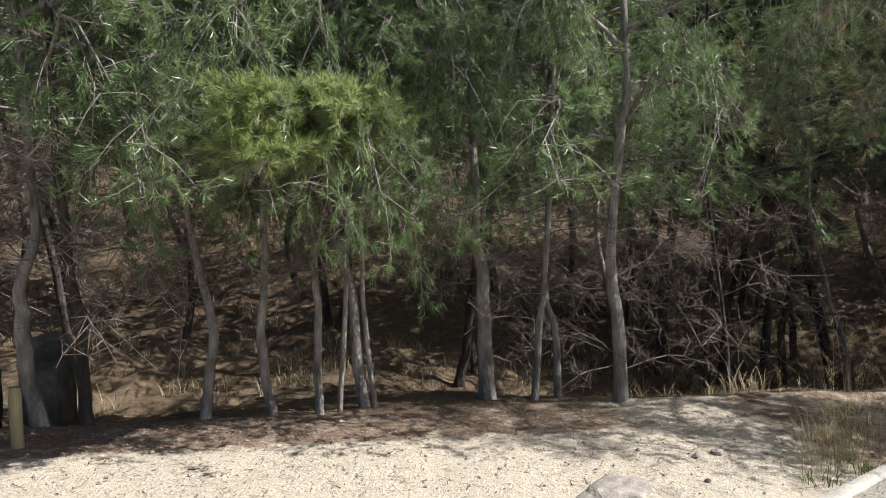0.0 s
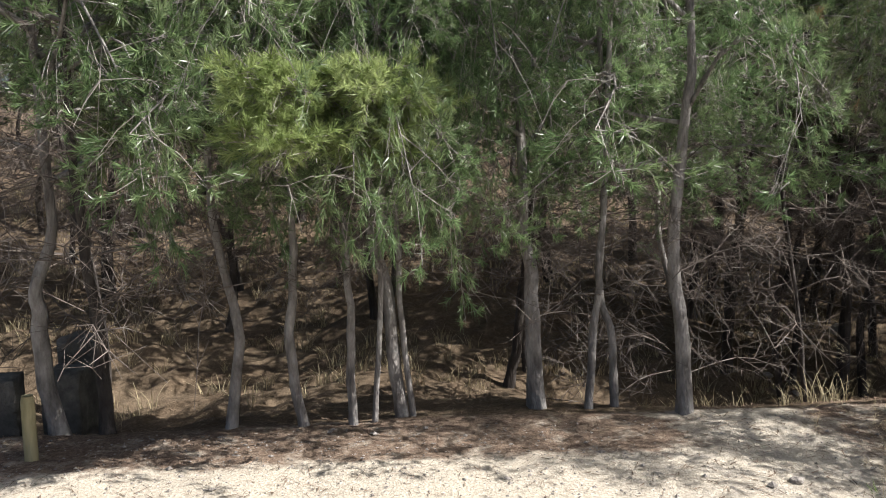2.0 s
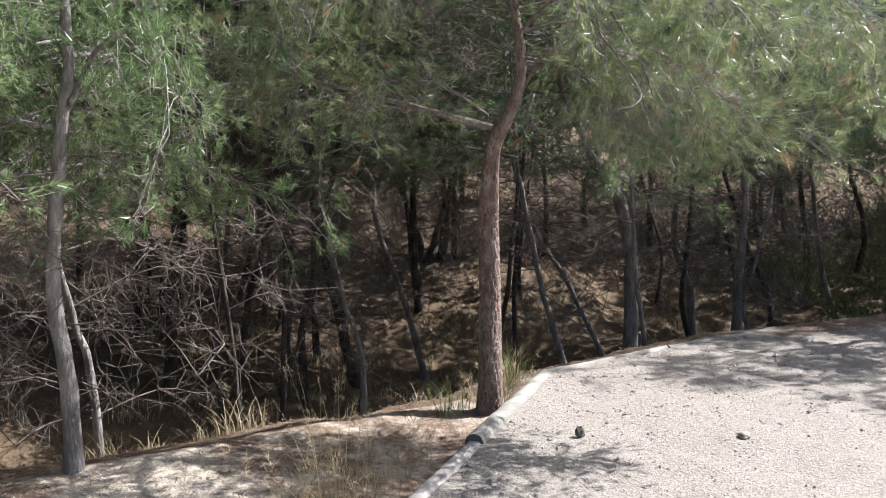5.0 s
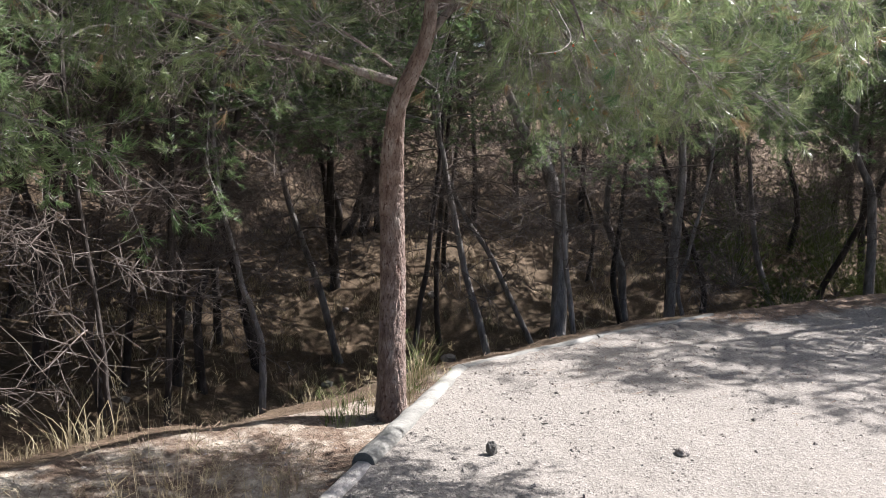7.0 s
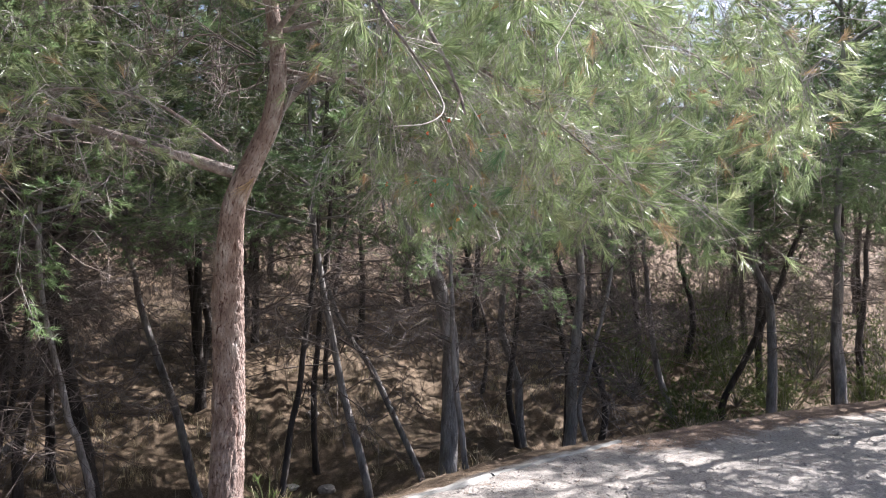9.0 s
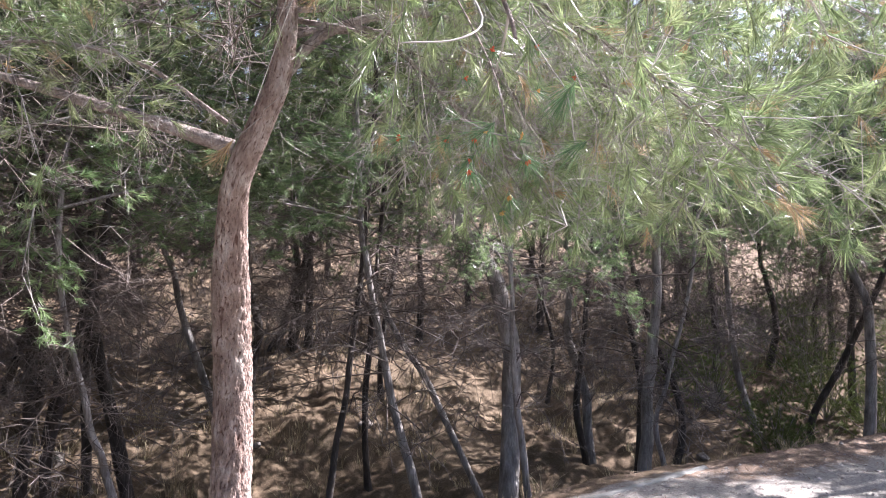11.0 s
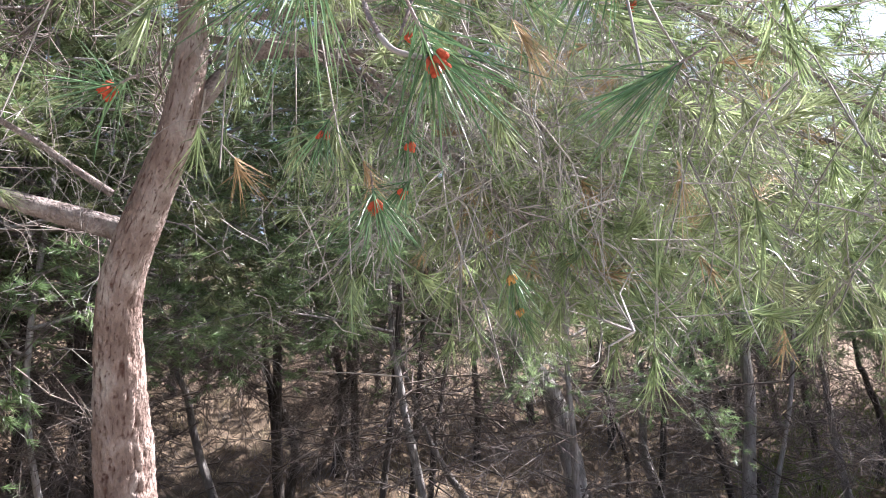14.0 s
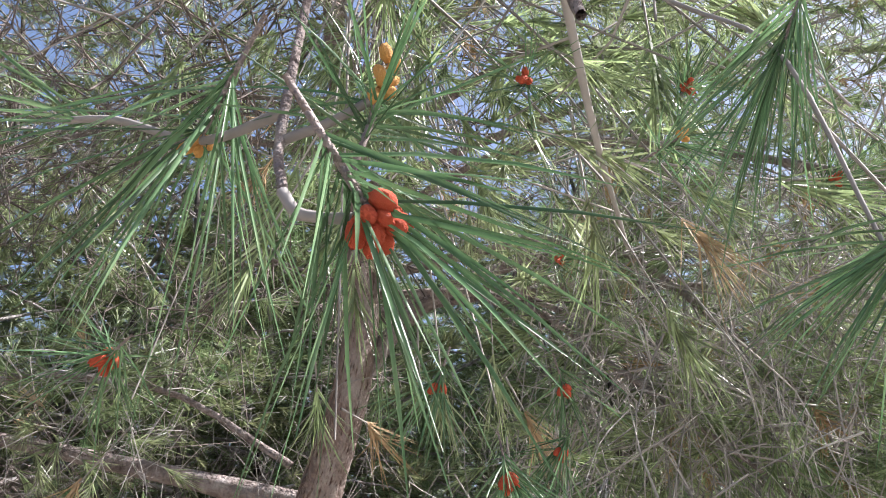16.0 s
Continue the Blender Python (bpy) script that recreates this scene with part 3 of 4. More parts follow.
def sunlit_spray(tree):
    """Two limbs that reach out of the shade over the clearing."""
    rng = np.random.default_rng(31)
    o = np.array(tree.location)
    for pts in (((0.72, 6.12, 1.75), (0.95, 5.75, 1.92), (0.55, 5.25, 2.02), (0.02, 4.85, 2.10)), ((0.72, 6.12, 1.65), (0.85, 5.65, 1.78), (0.50, 5.25, 1.84), (0.05, 4.90, 1.80)), ((0.70, 6.12, 1.9), (0.95, 5.70, 2.02), (0.75, 5.30, 2.10), (0.45, 5.05, 2.13))):
        twigs, pos, dirs = Batch(), [], []
        p = smooth_path(np.array(pts) - o, 12)
        part("limb", mesh_from("limb", *tube(p, np.linspace(0.012, 0.004, 12), 6), TWIG, True), tree)
        limb_growth(rng, p, 0.012, 0.030, 0.24, 0, twigs, pos, dirs, bare=0.3, droop=0.1, dead=0.0, fill=10, twig_r=0.0034)
        pos = np.array(pos)
        pos[:, 2] -= 0.5 * (pos[:, 2] - np.median(pos[:, 2]))
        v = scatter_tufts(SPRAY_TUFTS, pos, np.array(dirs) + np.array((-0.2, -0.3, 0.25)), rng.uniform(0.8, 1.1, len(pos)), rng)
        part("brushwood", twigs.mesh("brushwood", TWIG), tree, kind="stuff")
        # the spray's sunlit brightness comes from this lighter needle colour
        part("crown", mesh_from("crown", v, tris(v), NEEDLE_SUNLIT), tree, kind="stuff", label="spray of needles, sunlight painted in as pale green")


SPRAY_TUFTS = [tuft(RNG, 34, 0.08, 0.0062) for _ in range(5)]
sunlit_spray(spray_tree)


# ---- the big pine beside the path ----
def corridor(p):
    """Whether a place lies in the clear way that people walk."""
    a, b = np.array((1.6, 1.4)), np.array((4.54, 3.10))
    ab = b - a
    t = np.clip(((p[:, :2] - a) @ ab) / (ab @ ab), 0, 1)
    d = np.linalg.norm(p[:, :2] - (a + t[:, None] * ab), axis=1)
    return ((d < 0.30) & (p[:, 2] < 2.15)) | (np.linalg.norm(p - np.array((4.62, 3.36, 1.80)), axis=1) < 0.46)


def plated_trunk(path):
    """A thick trunk whose bark is broken into raised plates."""
    rings, sides = 420, 72
    p = smooth_path(path, rings)
    t = np.linspace(0, 1, rings)
    r = np.interp(t, [0, 0.03, 0.1, 0.25, 0.36, 0.41, 0.50, 0.65, 1], [0.112, 0.092, 0.080, 0.074, 0.073, 0.062, 0.052, 0.043, 0.02])
    v, f = tube(p, r, sides)
    v = v.reshape(rings, sides, 3)
    crack = np.zeros((rings, sides))
    z = np.concatenate([[0], np.cumsum(np.linalg.norm(np.diff(p, axis=0), axis=1))])
    for i in range(rings):
        for j in range(sides):
            a = 2 * math.pi * j / sides
            w = noise.noise(Vector((math.cos(a) * 2, math.sin(a) * 2, z[i] * 5))) * 0.6
            d, _ = noise.voronoi(Vector((math.cos(a) * 4.6 + w, math.sin(a) * 4.6 + 0.5 * w, z[i] * 11 + 1.5 * w)))
            d2, _ = noise.voronoi(Vector((math.cos(a) * 10, math.sin(a) * 10 + w, z[i] * 34 + w)))
            crack[i, j] = min(1, (d[1] - d[0]) / 0.28) * 0.7 + 0.3 * min(1, (d2[1] - d2[0]) / 0.3)
    out = v - p[:, None]
    v = p[:, None] + out * (1 + (crack - 0.6) * 0.15 * np.clip(r / 0.08, 0.4, 1)[:, None])[..., None]
    me = mesh_from("trunk", v.reshape(-1, 3), f, BARK_BIG, True)
    att = me.color_attributes.new("plate", "FLOAT_COLOR", "POINT")
    c = crack.ravel()
    att.data.foreach_set("color", np.stack([c, c, c, np.ones_like(c)], -1).astype(np.float32).ravel())
    return me


def big_pine():
    rng = np.random.default_rng(77)
    foot = tagged(new("pine_tree"), label="big pine with scaly reddish-grey bark at the path edge", category="tree")
    x, y = 5.38, 5.12
    z = ground_z(x, y)
    foot.location = (x, y, z)
    o = np.array((x, y, z))
    path = np.array([(5.38, 5.15, -0.15), (5.37, 5.14, 0.3), (5.42, 5.19, 0.7), (5.43, 5.21, 1.1), (5.40, 5.19, 1.35), (5.345, 5.12, 1.6), (5.31, 5.05, 1.82), (5.33, 4.95, 2.02), (5.355, 4.87, 2.2), (5.38, 4.86, 2.45), (5.38, 4.92, 2.75), (5.36, 5.03, 3.5), (5.42, 5.1, 5.4)]) - o
    part("trunk", plated_trunk(path), foot, "scaly reddish-grey trunk, sunlit on one side")
    limbs = (
        (0.031, 0.58, (5.31, 5.07, 1.96), (4.92, 5.32, 2.08), (4.42, 5.60, 2.22), (3.6, 6.0, 2.45)),
        (0.027, 0.42, (5.35, 4.88, 2.18), (5.53, 4.78, 2.40), (5.85, 4.50, 2.47), (6.45, 3.95, 2.25)),
        (0.014, 0.40, (5.40, 4.98, 2.55), (5.15, 4.3, 2.72), (4.85, 3.75, 2.35), (4.72, 3.50, 2.15)),
        (0.014, 0.30, (5.40, 4.98, 2.60), (5.55, 4.4, 2.62), (5.70, 3.75, 2.25), (5.80, 3.35, 1.90)),
        (0.014, 0.50, (5.42, 4.95, 2.40), (5.85, 4.55, 2.40), (6.15, 3.85, 2.15), (6.25, 3.25, 1.85)),
        (0.012, 0.45, (5.41, 4.96, 2.45), (5.60, 4.6, 2.35), (5.65, 4.3, 2.10), (5.75, 4.0, 1.80)),
        (0.014, 0.45, (5.40, 5.0, 2.75), (6.05, 4.4, 2.95), (6.5, 3.7, 2.75), (6.7, 3.1, 2.35)),
        (0.014, 0.25, (5.40, 5.0, 2.85), (5.9, 4.1, 3.10), (6.0, 3.3, 2.85), (6.1, 2.8, 2.45)),
        (0.014, 0.30, (5.38, 5.02, 2.95), (5.2, 4.2, 3.15), (5.15, 3.6, 2.85), (5.2, 3.2, 2.50)),
        (0.014, 0.20, (5.37, 5.05, 3.3), (5.0, 4.5, 3.6), (4.7, 4.0, 3.35), (4.55, 3.7, 2.85)),
        (0.014, 0.20, (5.36, 5.05, 3.4), (4.7, 5.0, 3.6), (4.1, 4.9, 3.3), (3.6, 4.8, 2.8)),
        (0.014, 0.25, (5.38, 5.06, 2.9), (4.9, 5.5, 3.1), (4.3, 5.7, 2.85), (3.9, 5.8, 2.4)),
        (0.014, 0.20, (5.40, 5.08, 4.2), (5.2, 4.3, 4.5), (5.1, 3.8, 4.2), (5.1, 3.4, 3.8)),
        (0.012, 0.15, (5.38, 5.04, 3.1), (5.7, 4.6, 3.25), (5.9, 4.3, 3.15), (6.1, 4.0, 2.9)),
        (0.012, 0.15, (5.38, 5.04, 3.2), (5.3, 4.7, 3.35), (5.35, 4.3, 3.35), (5.4, 4.0, 3.1)),
        (0.012, 0.15, (5.38, 5.04, 3.5), (5.9, 4.8, 3.7), (6.3, 4.6, 3.6), (6.7, 4.3, 3.3)),
        (0.012, 0.15, (5.37, 5.05, 3.6), (5.1, 5.2, 3.75), (4.8, 5.3, 3.7), (4.5, 5.3, 3.5)),
        (0.014, 0.20, (5.40, 5.08, 4.5), (6.1, 4.9, 4.8), (6.6, 4.6, 4.6), (7.0, 4.3, 4.1)),
        (0.014, 0.20, (5.40, 5.08, 4.6), (4.9, 5.3, 4.9), (4.4, 5.3, 4.6), (4.0, 5.2, 4.1)),
        (0.012, 0.35, (5.38, 4.87, 2.35), (5.62, 4.72, 2.42), (5.85, 4.45, 2.20), (6.05, 4.20, 1.80)),
        (0.012, 0.40, (5.38, 4.87, 2.45), (5.70, 4.45, 2.45), (5.78, 4.15, 2.15), (5.85, 3.95, 1.85)),
        (0.010, 0.30, (5.30, 5.10, 2.05), (5.00, 5.25, 2.25), (4.60, 5.35, 2.25), (4.20, 5.40, 2.05)),
    )
    twigs, pos, dirs = Batch(), [], []
    for r0, bare, *pts in limbs:
        p = smooth_path(np.array(pts) - o, 12)
        part("limb", mesh_from("limb", *tube(p, np.linspace(r0, 0.0025, 12), 7, 0.05, rng), BARK_LIMB, True), foot)
        limb_growth(rng, p, r0, 0.030, 0.40, 0, twigs, pos, dirs, bare=bare, droop=0.75, dead=0.3, fill=6, twig_r=0.0021, clear=lambda q: corridor(q + o) | ((q + o)[:, 2] < 1.58))
    pos, dirs = np.array(pos), np.array(dirs)
    dirs[:, 2] -= 0.25
    keep = ~corridor(pos + o) & ((pos + o)[:, 2] > 1.63 + rng.normal(0, 0.05, len(pos)))
    ahead = (pos + o - np.array((5.37, 5.08, 0)))[:, :2] @ np.array((math.cos(SUN_AZ), math.sin(SUN_AZ)))
    beside = (pos + o - np.array((5.37, 5.08, 0)))[:, :2] @ np.array((-math.sin(SUN_AZ), math.cos(SUN_AZ)))
    keep &= ~((ahead > 0.1) & (np.abs(beside) < 0.17) & (rng.random(len(pos)) < 0.85))      # made-up gap cut along the sun's azimuth, to let light reach the trunk
    pos, dirs = pos[keep], dirs[keep]
    brown = rng.random(len(pos)) < 0.06
    for name, sel, mat in (("crown", ~brown, NEEDLE_NEAR), ("dry_foliage", brown, DRY_NEEDLE)):
        v = scatter_tufts(NEAR_TUFTS, pos[sel], dirs[sel], rng.uniform(0.75, 1.15, sel.sum()), rng)
        part(name, mesh_from(name, v, tris(v), mat), foot, kind="stuff", label="dry tan needles among the green" if name == "dry_foliage" else "")
    part("brushwood", twigs.mesh("brushwood", TWIG), foot, kind="stuff")
    for k, (h, turn, s) in enumerate(((3.0, 0.4, 0.85), (2.8, 2.0, 0.8), (3.4, 3.6, 0.9))):
        ob = part("dead_branch", DEAD[k], foot, kind="stuff", label="bare grey branches")
        ob.matrix_basis = Matrix.LocRotScale(Vector((5.38, 5.02, h)) - Vector(o), Euler((0, 0, turn)), (s, s, s))
    for k, at in enumerate(((4.88, 5.11, 3.03), (4.73, 5.51, 2.97), (5.09, 4.91, 3.06), (4.67, 4.77, 2.85))):
        ob = part("dead_branch", DEAD[k], foot, kind="stuff", label="bare grey branches")
        ob.matrix_basis = Matrix.LocRotScale(Vector(at) - Vector(o), Euler((0.5 * k, 0.3, 1.3 * k)), (0.55, 0.55, 0.55))
    ob = part("dead_branch", DEAD[3], foot, kind="stuff", label="bare grey branches")
    ob.matrix_basis = Matrix.LocRotScale(Vector((4.70, 5.46, 2.16)) - Vector(o), Euler((0.9, 0.2, 0.5)), (0.4, 0.4, 0.4))
    return foot, o


big, big_origin = big_pine()


def cone_mesh(name, mat):
    bm = bmesh.new()
    bmesh.ops.create_icosphere(bm, subdivisions=3, radius=1)
    for v in bm.verts:
        v.co *= 1 + 0.15 * math.sin(13 * v.co.z) * math.sin(6 * math.atan2(v.co.y, v.co.x) + 6 * v.co.z)
        v.co.z *= 1.55
    me = bpy.data.meshes.new(name)
    bm.to_mesh(me)
    bm.free()
    me.materials.append(mat)
    for p in me.polygons:
        p.use_smooth = True
    return me


RED, ORANGE = cone_mesh("pollen_cone", CONE_RED), cone_mesh("pollen_cone", CONE_ORANGE)


def long_needles(rng, base, axis, count, length, width, spread, stem):
    """Curved, tapering needles round the end of a shoot."""
    verts, faces = [], []
    axis = np.asarray(axis, float) / np.linalg.norm(axis)
    for _ in range(count):
        d = rng.normal(size=3)
        d -= axis * (d @ axis)
        d /= np.linalg.norm(d)
        ang = rng.uniform(*spread)
        d = axis * math.cos(ang) + d * math.sin(ang)
        side = np.cross(d, rng.normal(size=3))
        side /= np.linalg.norm(side)
        ln = length * rng.uniform(0.7, 1.15)
        start = base - axis * stem * rng.uniform(0, 1)
        sag = np.array((0, 0, -1.0)) * rng.uniform(0.0, 0.22) * ln + side * rng.normal(0, 0.05) * ln
        n0 = len(verts)
        for k, t in enumerate((0, 0.3, 0.65, 1.0)):
            c = start + d * ln * t + sag * t * t
            w = width * (0.8, 1.0, 0.85, 0.15)[k] / 2
            up = np.cross(side, d) * w * 0.5
            verts += [c - side * w, c + up, c + side * w]
        for k in range(3):
            q = n0 + 3 * k
            faces += [(q, q + 1, q + 4, q + 3), (q + 1, q + 2, q + 5, q + 4)]
    return mesh_from("needle_tuft", verts, faces, NEEDLE_HERO, True)


def shoot(seed, at, axis, count=40, length=0.05, width=0.0009, spread=(0.2, 1.1), stem=0.02, cone=None, cones=0, size=0.0019, stack=0.4):
    """A shoot of the big pine with its needles and young pollen cones."""
    rng = np.random.default_rng(seed)
    at, axis = np.array(at) - big_origin, np.array(axis, float)
    axis /= np.linalg.norm(axis)
    ob = part("shoot", mesh_from("shoot", *tube(np.array([at - axis * (stem + 0.012), at - axis * stem * 0.4, at]), (0.0007, 0.0009, 0.0007), 6), BARK_LIMB, True), big)
    part("needle_tuft", long_needles(rng, at, axis, count, length, width, spread, stem), ob, kind="stuff")
    for i in range(cones):
        a = i * 2.4
        u = np.cross(axis, (0.3, 0.2, 0.9))
        u /= np.linalg.norm(u)
        w = np.cross(axis, u)
        out = (u * math.cos(a) + w * math.sin(a))
        p = at + out * size * (2.1 if stack < 0.3 else 1.4) * rng.uniform(0.5, 1.15) + axis * size * (stack * i - 0.5)
        c = part("pollen_cone", cone, ob, "clustered rust-red young pollen cone" if cone is RED else "orange young pollen cone")
        q = Vector(out * 0.8 + axis).to_track_quat("Z", "Y")
        s = size * rng.uniform(0.8, 1.15)
        c.matrix_basis = Matrix.LocRotScale(Vector(p), q, (s, s, s))
    return ob


VR, VU, VA = np.array((0.866, -0.498, -0.044)), np.array((-0.166, -0.369, 0.915)), np.array((0.472, 0.785, 0.402))      # right, up and ahead where the walk ends


def way(r, u, a=0.0):
    return VR * r + VU * u + VA * a


shoot(1, (4.627, 3.255, 1.754), way(0.35, -0.55, -0.15), 62, 0.047, 0.00085, (0.15, 1.15), 0.018, RED, 15, 0.0017, 0.2)
shoot(2, (4.641, 3.280, 1.797), way(0.15, 0.5, 0.2), 46, 0.038, 0.0008, (0.75, 1.6), 0.012, ORANGE, 9, 0.0014, 0.95)
shoot(3, (4.617, 3.338, 1.811), way(-0.35, -0.6, 0.1), 60, 0.072, 0.0009, (0.2, 1.2), 0.025, ORANGE, 5, 0.0016, 0.6)
shoot(4, (4.588, 3.383, 1.835), way(-0.9, 0.05, 0.1), 12, 0.06, 0.001, (0.2, 1.0), 0.01)
shoot(5, (4.862, 3.330, 1.915), way(-0.25, -0.8, 0.1), 70, 0.085, 0.0011, (0.1, 0.75), 0.03)
shoot(6, (4.850, 3.300, 1.805), way(-0.6, -0.5, 0.1), 50, 0.07, 0.001, (0.1, 0.7), 0.03)
shoot(7, (4.634, 3.570, 1.818), way(-0.3, -0.2, 0.3), 40, 0.055, 0.0011, (0.3, 1.3), 0.02, RED, 4, 0.003)
shoot(8, (4.881, 3.590, 1.771), way(0.15, -0.7, -0.3), 60, 0.06, 0.0011, (0.2, 1.1), 0.02, RED, 5, 0.0032)
shoot(9, (4.998, 3.672, 1.860), way(0.2, -0.6, 0.1), 40, 0.06, 0.0012, (0.2, 1.2), 0.02, RED, 4, 0.003)
shoot(10, (4.997, 3.685, 1.813), way(-0.3, -0.6, 0.1), 40, 0.06, 0.0012, (0.2, 1.2), 0.02, RED, 4, 0.003)
shoot(11, (4.863, 3.645, 1.842), way(-0.2, -0.6, 0.1), 40, 0.06, 0.0012, (0.2, 1.2), 0.02, RED, 3, 0.003)
shoot(12, (5.100, 3.785, 2.036), way(0.2, 0.2, -0.6), 40, 0.06, 0.0012, (0.3, 1.3), 0.02, RED, 4, 0.003)
shoot(13, (5.029, 3.520, 2.065), way(0.1, 0.1, -0.6), 44, 0.06, 0.0012, (0.3, 1.4), 0.02, RED, 3, 0.003)
shoot(14, (4.878, 3.530, 2.033), way(-0.1, 0.1, -0.6), 44, 0.055, 0.0011, (0.3, 1.4), 0.02, RED, 4, 0.003)
shoot(15, (4.903, 3.426, 1.937), way(0.3, 0.2, -0.4), 44, 0.05, 0.001, (0.4, 1.5), 0.02, ORANGE, 4, 0.002)
shoot(16, (5.194, 3.522, 2.023), way(0.2, 0.1, -0.5), 44, 0.06, 0.0012, (0.3, 1.4), 0.02, RED, 3, 0.003)
shoot(17, (5.25, 3.75, 1.74), way(0.2, -0.7, -0.3), 50, 0.065, 0.0013, (0.2, 1.1), 0.02, ORANGE, 5, 0.0035)
shoot(18, (5.62, 4.05, 1.72), way(0.2, -0.7, -0.3), 50, 0.07, 0.0014, (0.2, 1.1), 0.02, ORANGE, 5, 0.004)


def grey_twig(points, r0, r1, mat=None):
    p = smooth_path(np.array(points) - big_origin, 14)
    rng = np.random.default_rng(int(r0 * 1e6) + len(points))
    return part("twig", mesh_from("twig", *tube(p, np.linspace(r0, r1, 14), 8, 0.06, rng), mat or TWIG, True), big)


grey_twig([(4.735, 3.55, 2.16), (4.66, 3.36, 1.93), (4.627, 3.301, 1.801), (4.62, 3.28, 1.769)], 0.0017, 0.0010, BARK_LIMB)
grey_twig([(4.62, 3.28, 1.769), (4.621, 3.272, 1.761), (4.626, 3.258, 1.755)], 0.0013, 0.001)
grey_twig([(4.625, 3.295, 1.79), (4.632, 3.288, 1.792), (4.641, 3.280, 1.797)], 0.0012, 0.001)
grey_twig([(4.627, 3.301, 1.801), (4.617, 3.338, 1.811), (4.60, 3.365, 1.828), (4.588, 3.383, 1.835)], 0.0014, 0.001)
grey_twig([(5.02, 3.85, 2.55), (4.94, 3.62, 2.28), (4.90, 3.51, 2.12), (4.885, 3.475, 2.05)], 0.0075, 0.004, BARK_LIMB)
grey_twig([(4.897, 3.503, 2.11), (5.0, 3.60, 2.06), (5.152, 3.737, 2.039)], 0.004, 0.0022)
grey_twig([(4.72, 3.50, 2.15), (4.70, 3.42, 2.04), (4.60, 3.40, 1.98), (4.50, 3.44, 1.96)], 0.003, 0.0012)
grey_twig([(4.9, 3.48, 2.1), (4.87, 3.38, 1.98), (4.862, 3.330, 1.915), (4.850, 3.300, 1.805)], 0.0015, 0.0009)


def dry_tangle(centre, size, count, seed):
    """Bare pale twigs that hang in a loose tangle under the big pine's crown."""
    rng = np.random.default_rng(seed)
    b = Batch()
    for _ in range(count):
        a = np.array(centre) - big_origin + rng.normal(0, 1, 3) * np.array(size)
        d = rng.normal(0, 1, 3) + np.array((0, 0, -0.8))
        d *= rng.uniform(0.06, 0.2) / np.linalg.norm(d)
        line = smooth_path([a, a + d * 0.5 + rng.normal(0, 0.016, 3), a + d + np.array((0, 0, -0.02))], 6)
        r = rng.uniform(0.0006, 0.0013)
        b.add(*tube(line, np.linspace(r, r * 0.5, 6), 4))
        for _ in range(3):
            e = line[rng.integers(1, 5)]
            b.add(*tube(np.array([e, e + rng.normal(0, 0.025, 3)]), np.array([r * 0.6, r * 0.3]), 3))
    return part("brushwood", b.mesh("brushwood", TWIG), big, "tangle of dry pale twigs", "stuff")


dry_tangle((5.43, 3.76, 2.09), (0.15, 0.15, 0.14), 260, 51)
dry_tangle((5.62, 4.05, 2.02), (0.2, 0.2, 0.16), 200, 52)
dry_tangle((5.1, 5.15, 2.15), (0.3, 0.2, 0.14), 160, 53)


# ---- path edging, post, stones and plants ----
def log(name, a, b, r, label, seed, bury=0.35, sink=0.0):
    """A round timber lying half buried along the path's edge."""
    rng = np.random.default_rng(seed)
    a, b = np.array(a, float), np.array(b, float)
    n = 16
    t = np.linspace(0, 1, n)[:, None]
    p = np.column_stack([a * (1 - t) + b * t, r * (1 - 2 * bury) - sink * t])
    p[:, :2] += rng.normal(0, 0.003, (n, 2))
    v, f = tube(p, r * (1 + rng.normal(0, 0.012, n)), 18, 0.012, rng)
    ob = tagged(new(name, mesh_from(name, v, f, LOG_WOOD, True)), label=label, category="log edging", group="timber path edging")
    for k, (c, s) in enumerate(((p[0], -1), (p[-1], 1))):
        d = (p[-1] - p[0]) / np.linalg.norm(p[-1] - p[0]) * s
        u = np.cross(d, (0, 0, 1))
        u /= np.linalg.norm(u)
        ang = np.arange(18) * 2 * np.pi / 18
        ring = [c + d * 0.002 + (u * math.cos(q) + np.array((0, 0, 1)) * math.sin(q)) * r * 0.99 for q in ang]
        inner = [c + d * 0.006 + (u * math.cos(q) + np.array((0, 0, 1)) * math.sin(q)) * r * 0.85 for q in ang]
        vs = ring + inner + [c + d * 0.005]
        fs = [(i, (i + 1) % 18, 18 + (i + 1) % 18, 18 + i) for i in range(18)] + [(18 + i, 18 + (i + 1) % 18, 36, 36) for i in range(18)]
        bm = bmesh.new()
        bv = [bm.verts.new(q) for q in vs]
        for q in fs:
            bm.faces.new([bv[i] for i in dict.fromkeys(q)])
        me = bpy.data.meshes.new("end_grain")
        bm.to_mesh(me)
        bm.free()
        me.materials.append(LOG_END)
        part("end_grain", me, ob, "dark sawn log end")
    return ob


log("edging_log", (4.57, 4.495), (6.31, 5.41), 0.062, "pale weathered round timber edging the gravel path", 5, 0.46, 0.035)
log("edging_log", (6.34, 5.41), (7.90, 5.30), 0.045, "half-buried pale timber along the path's outer bend", 6, 0.80)
log("edging_log", (7.93, 5.295), (9.60, 5.07), 0.045, "half-buried pale timber along the path's outer bend", 7, 0.84)


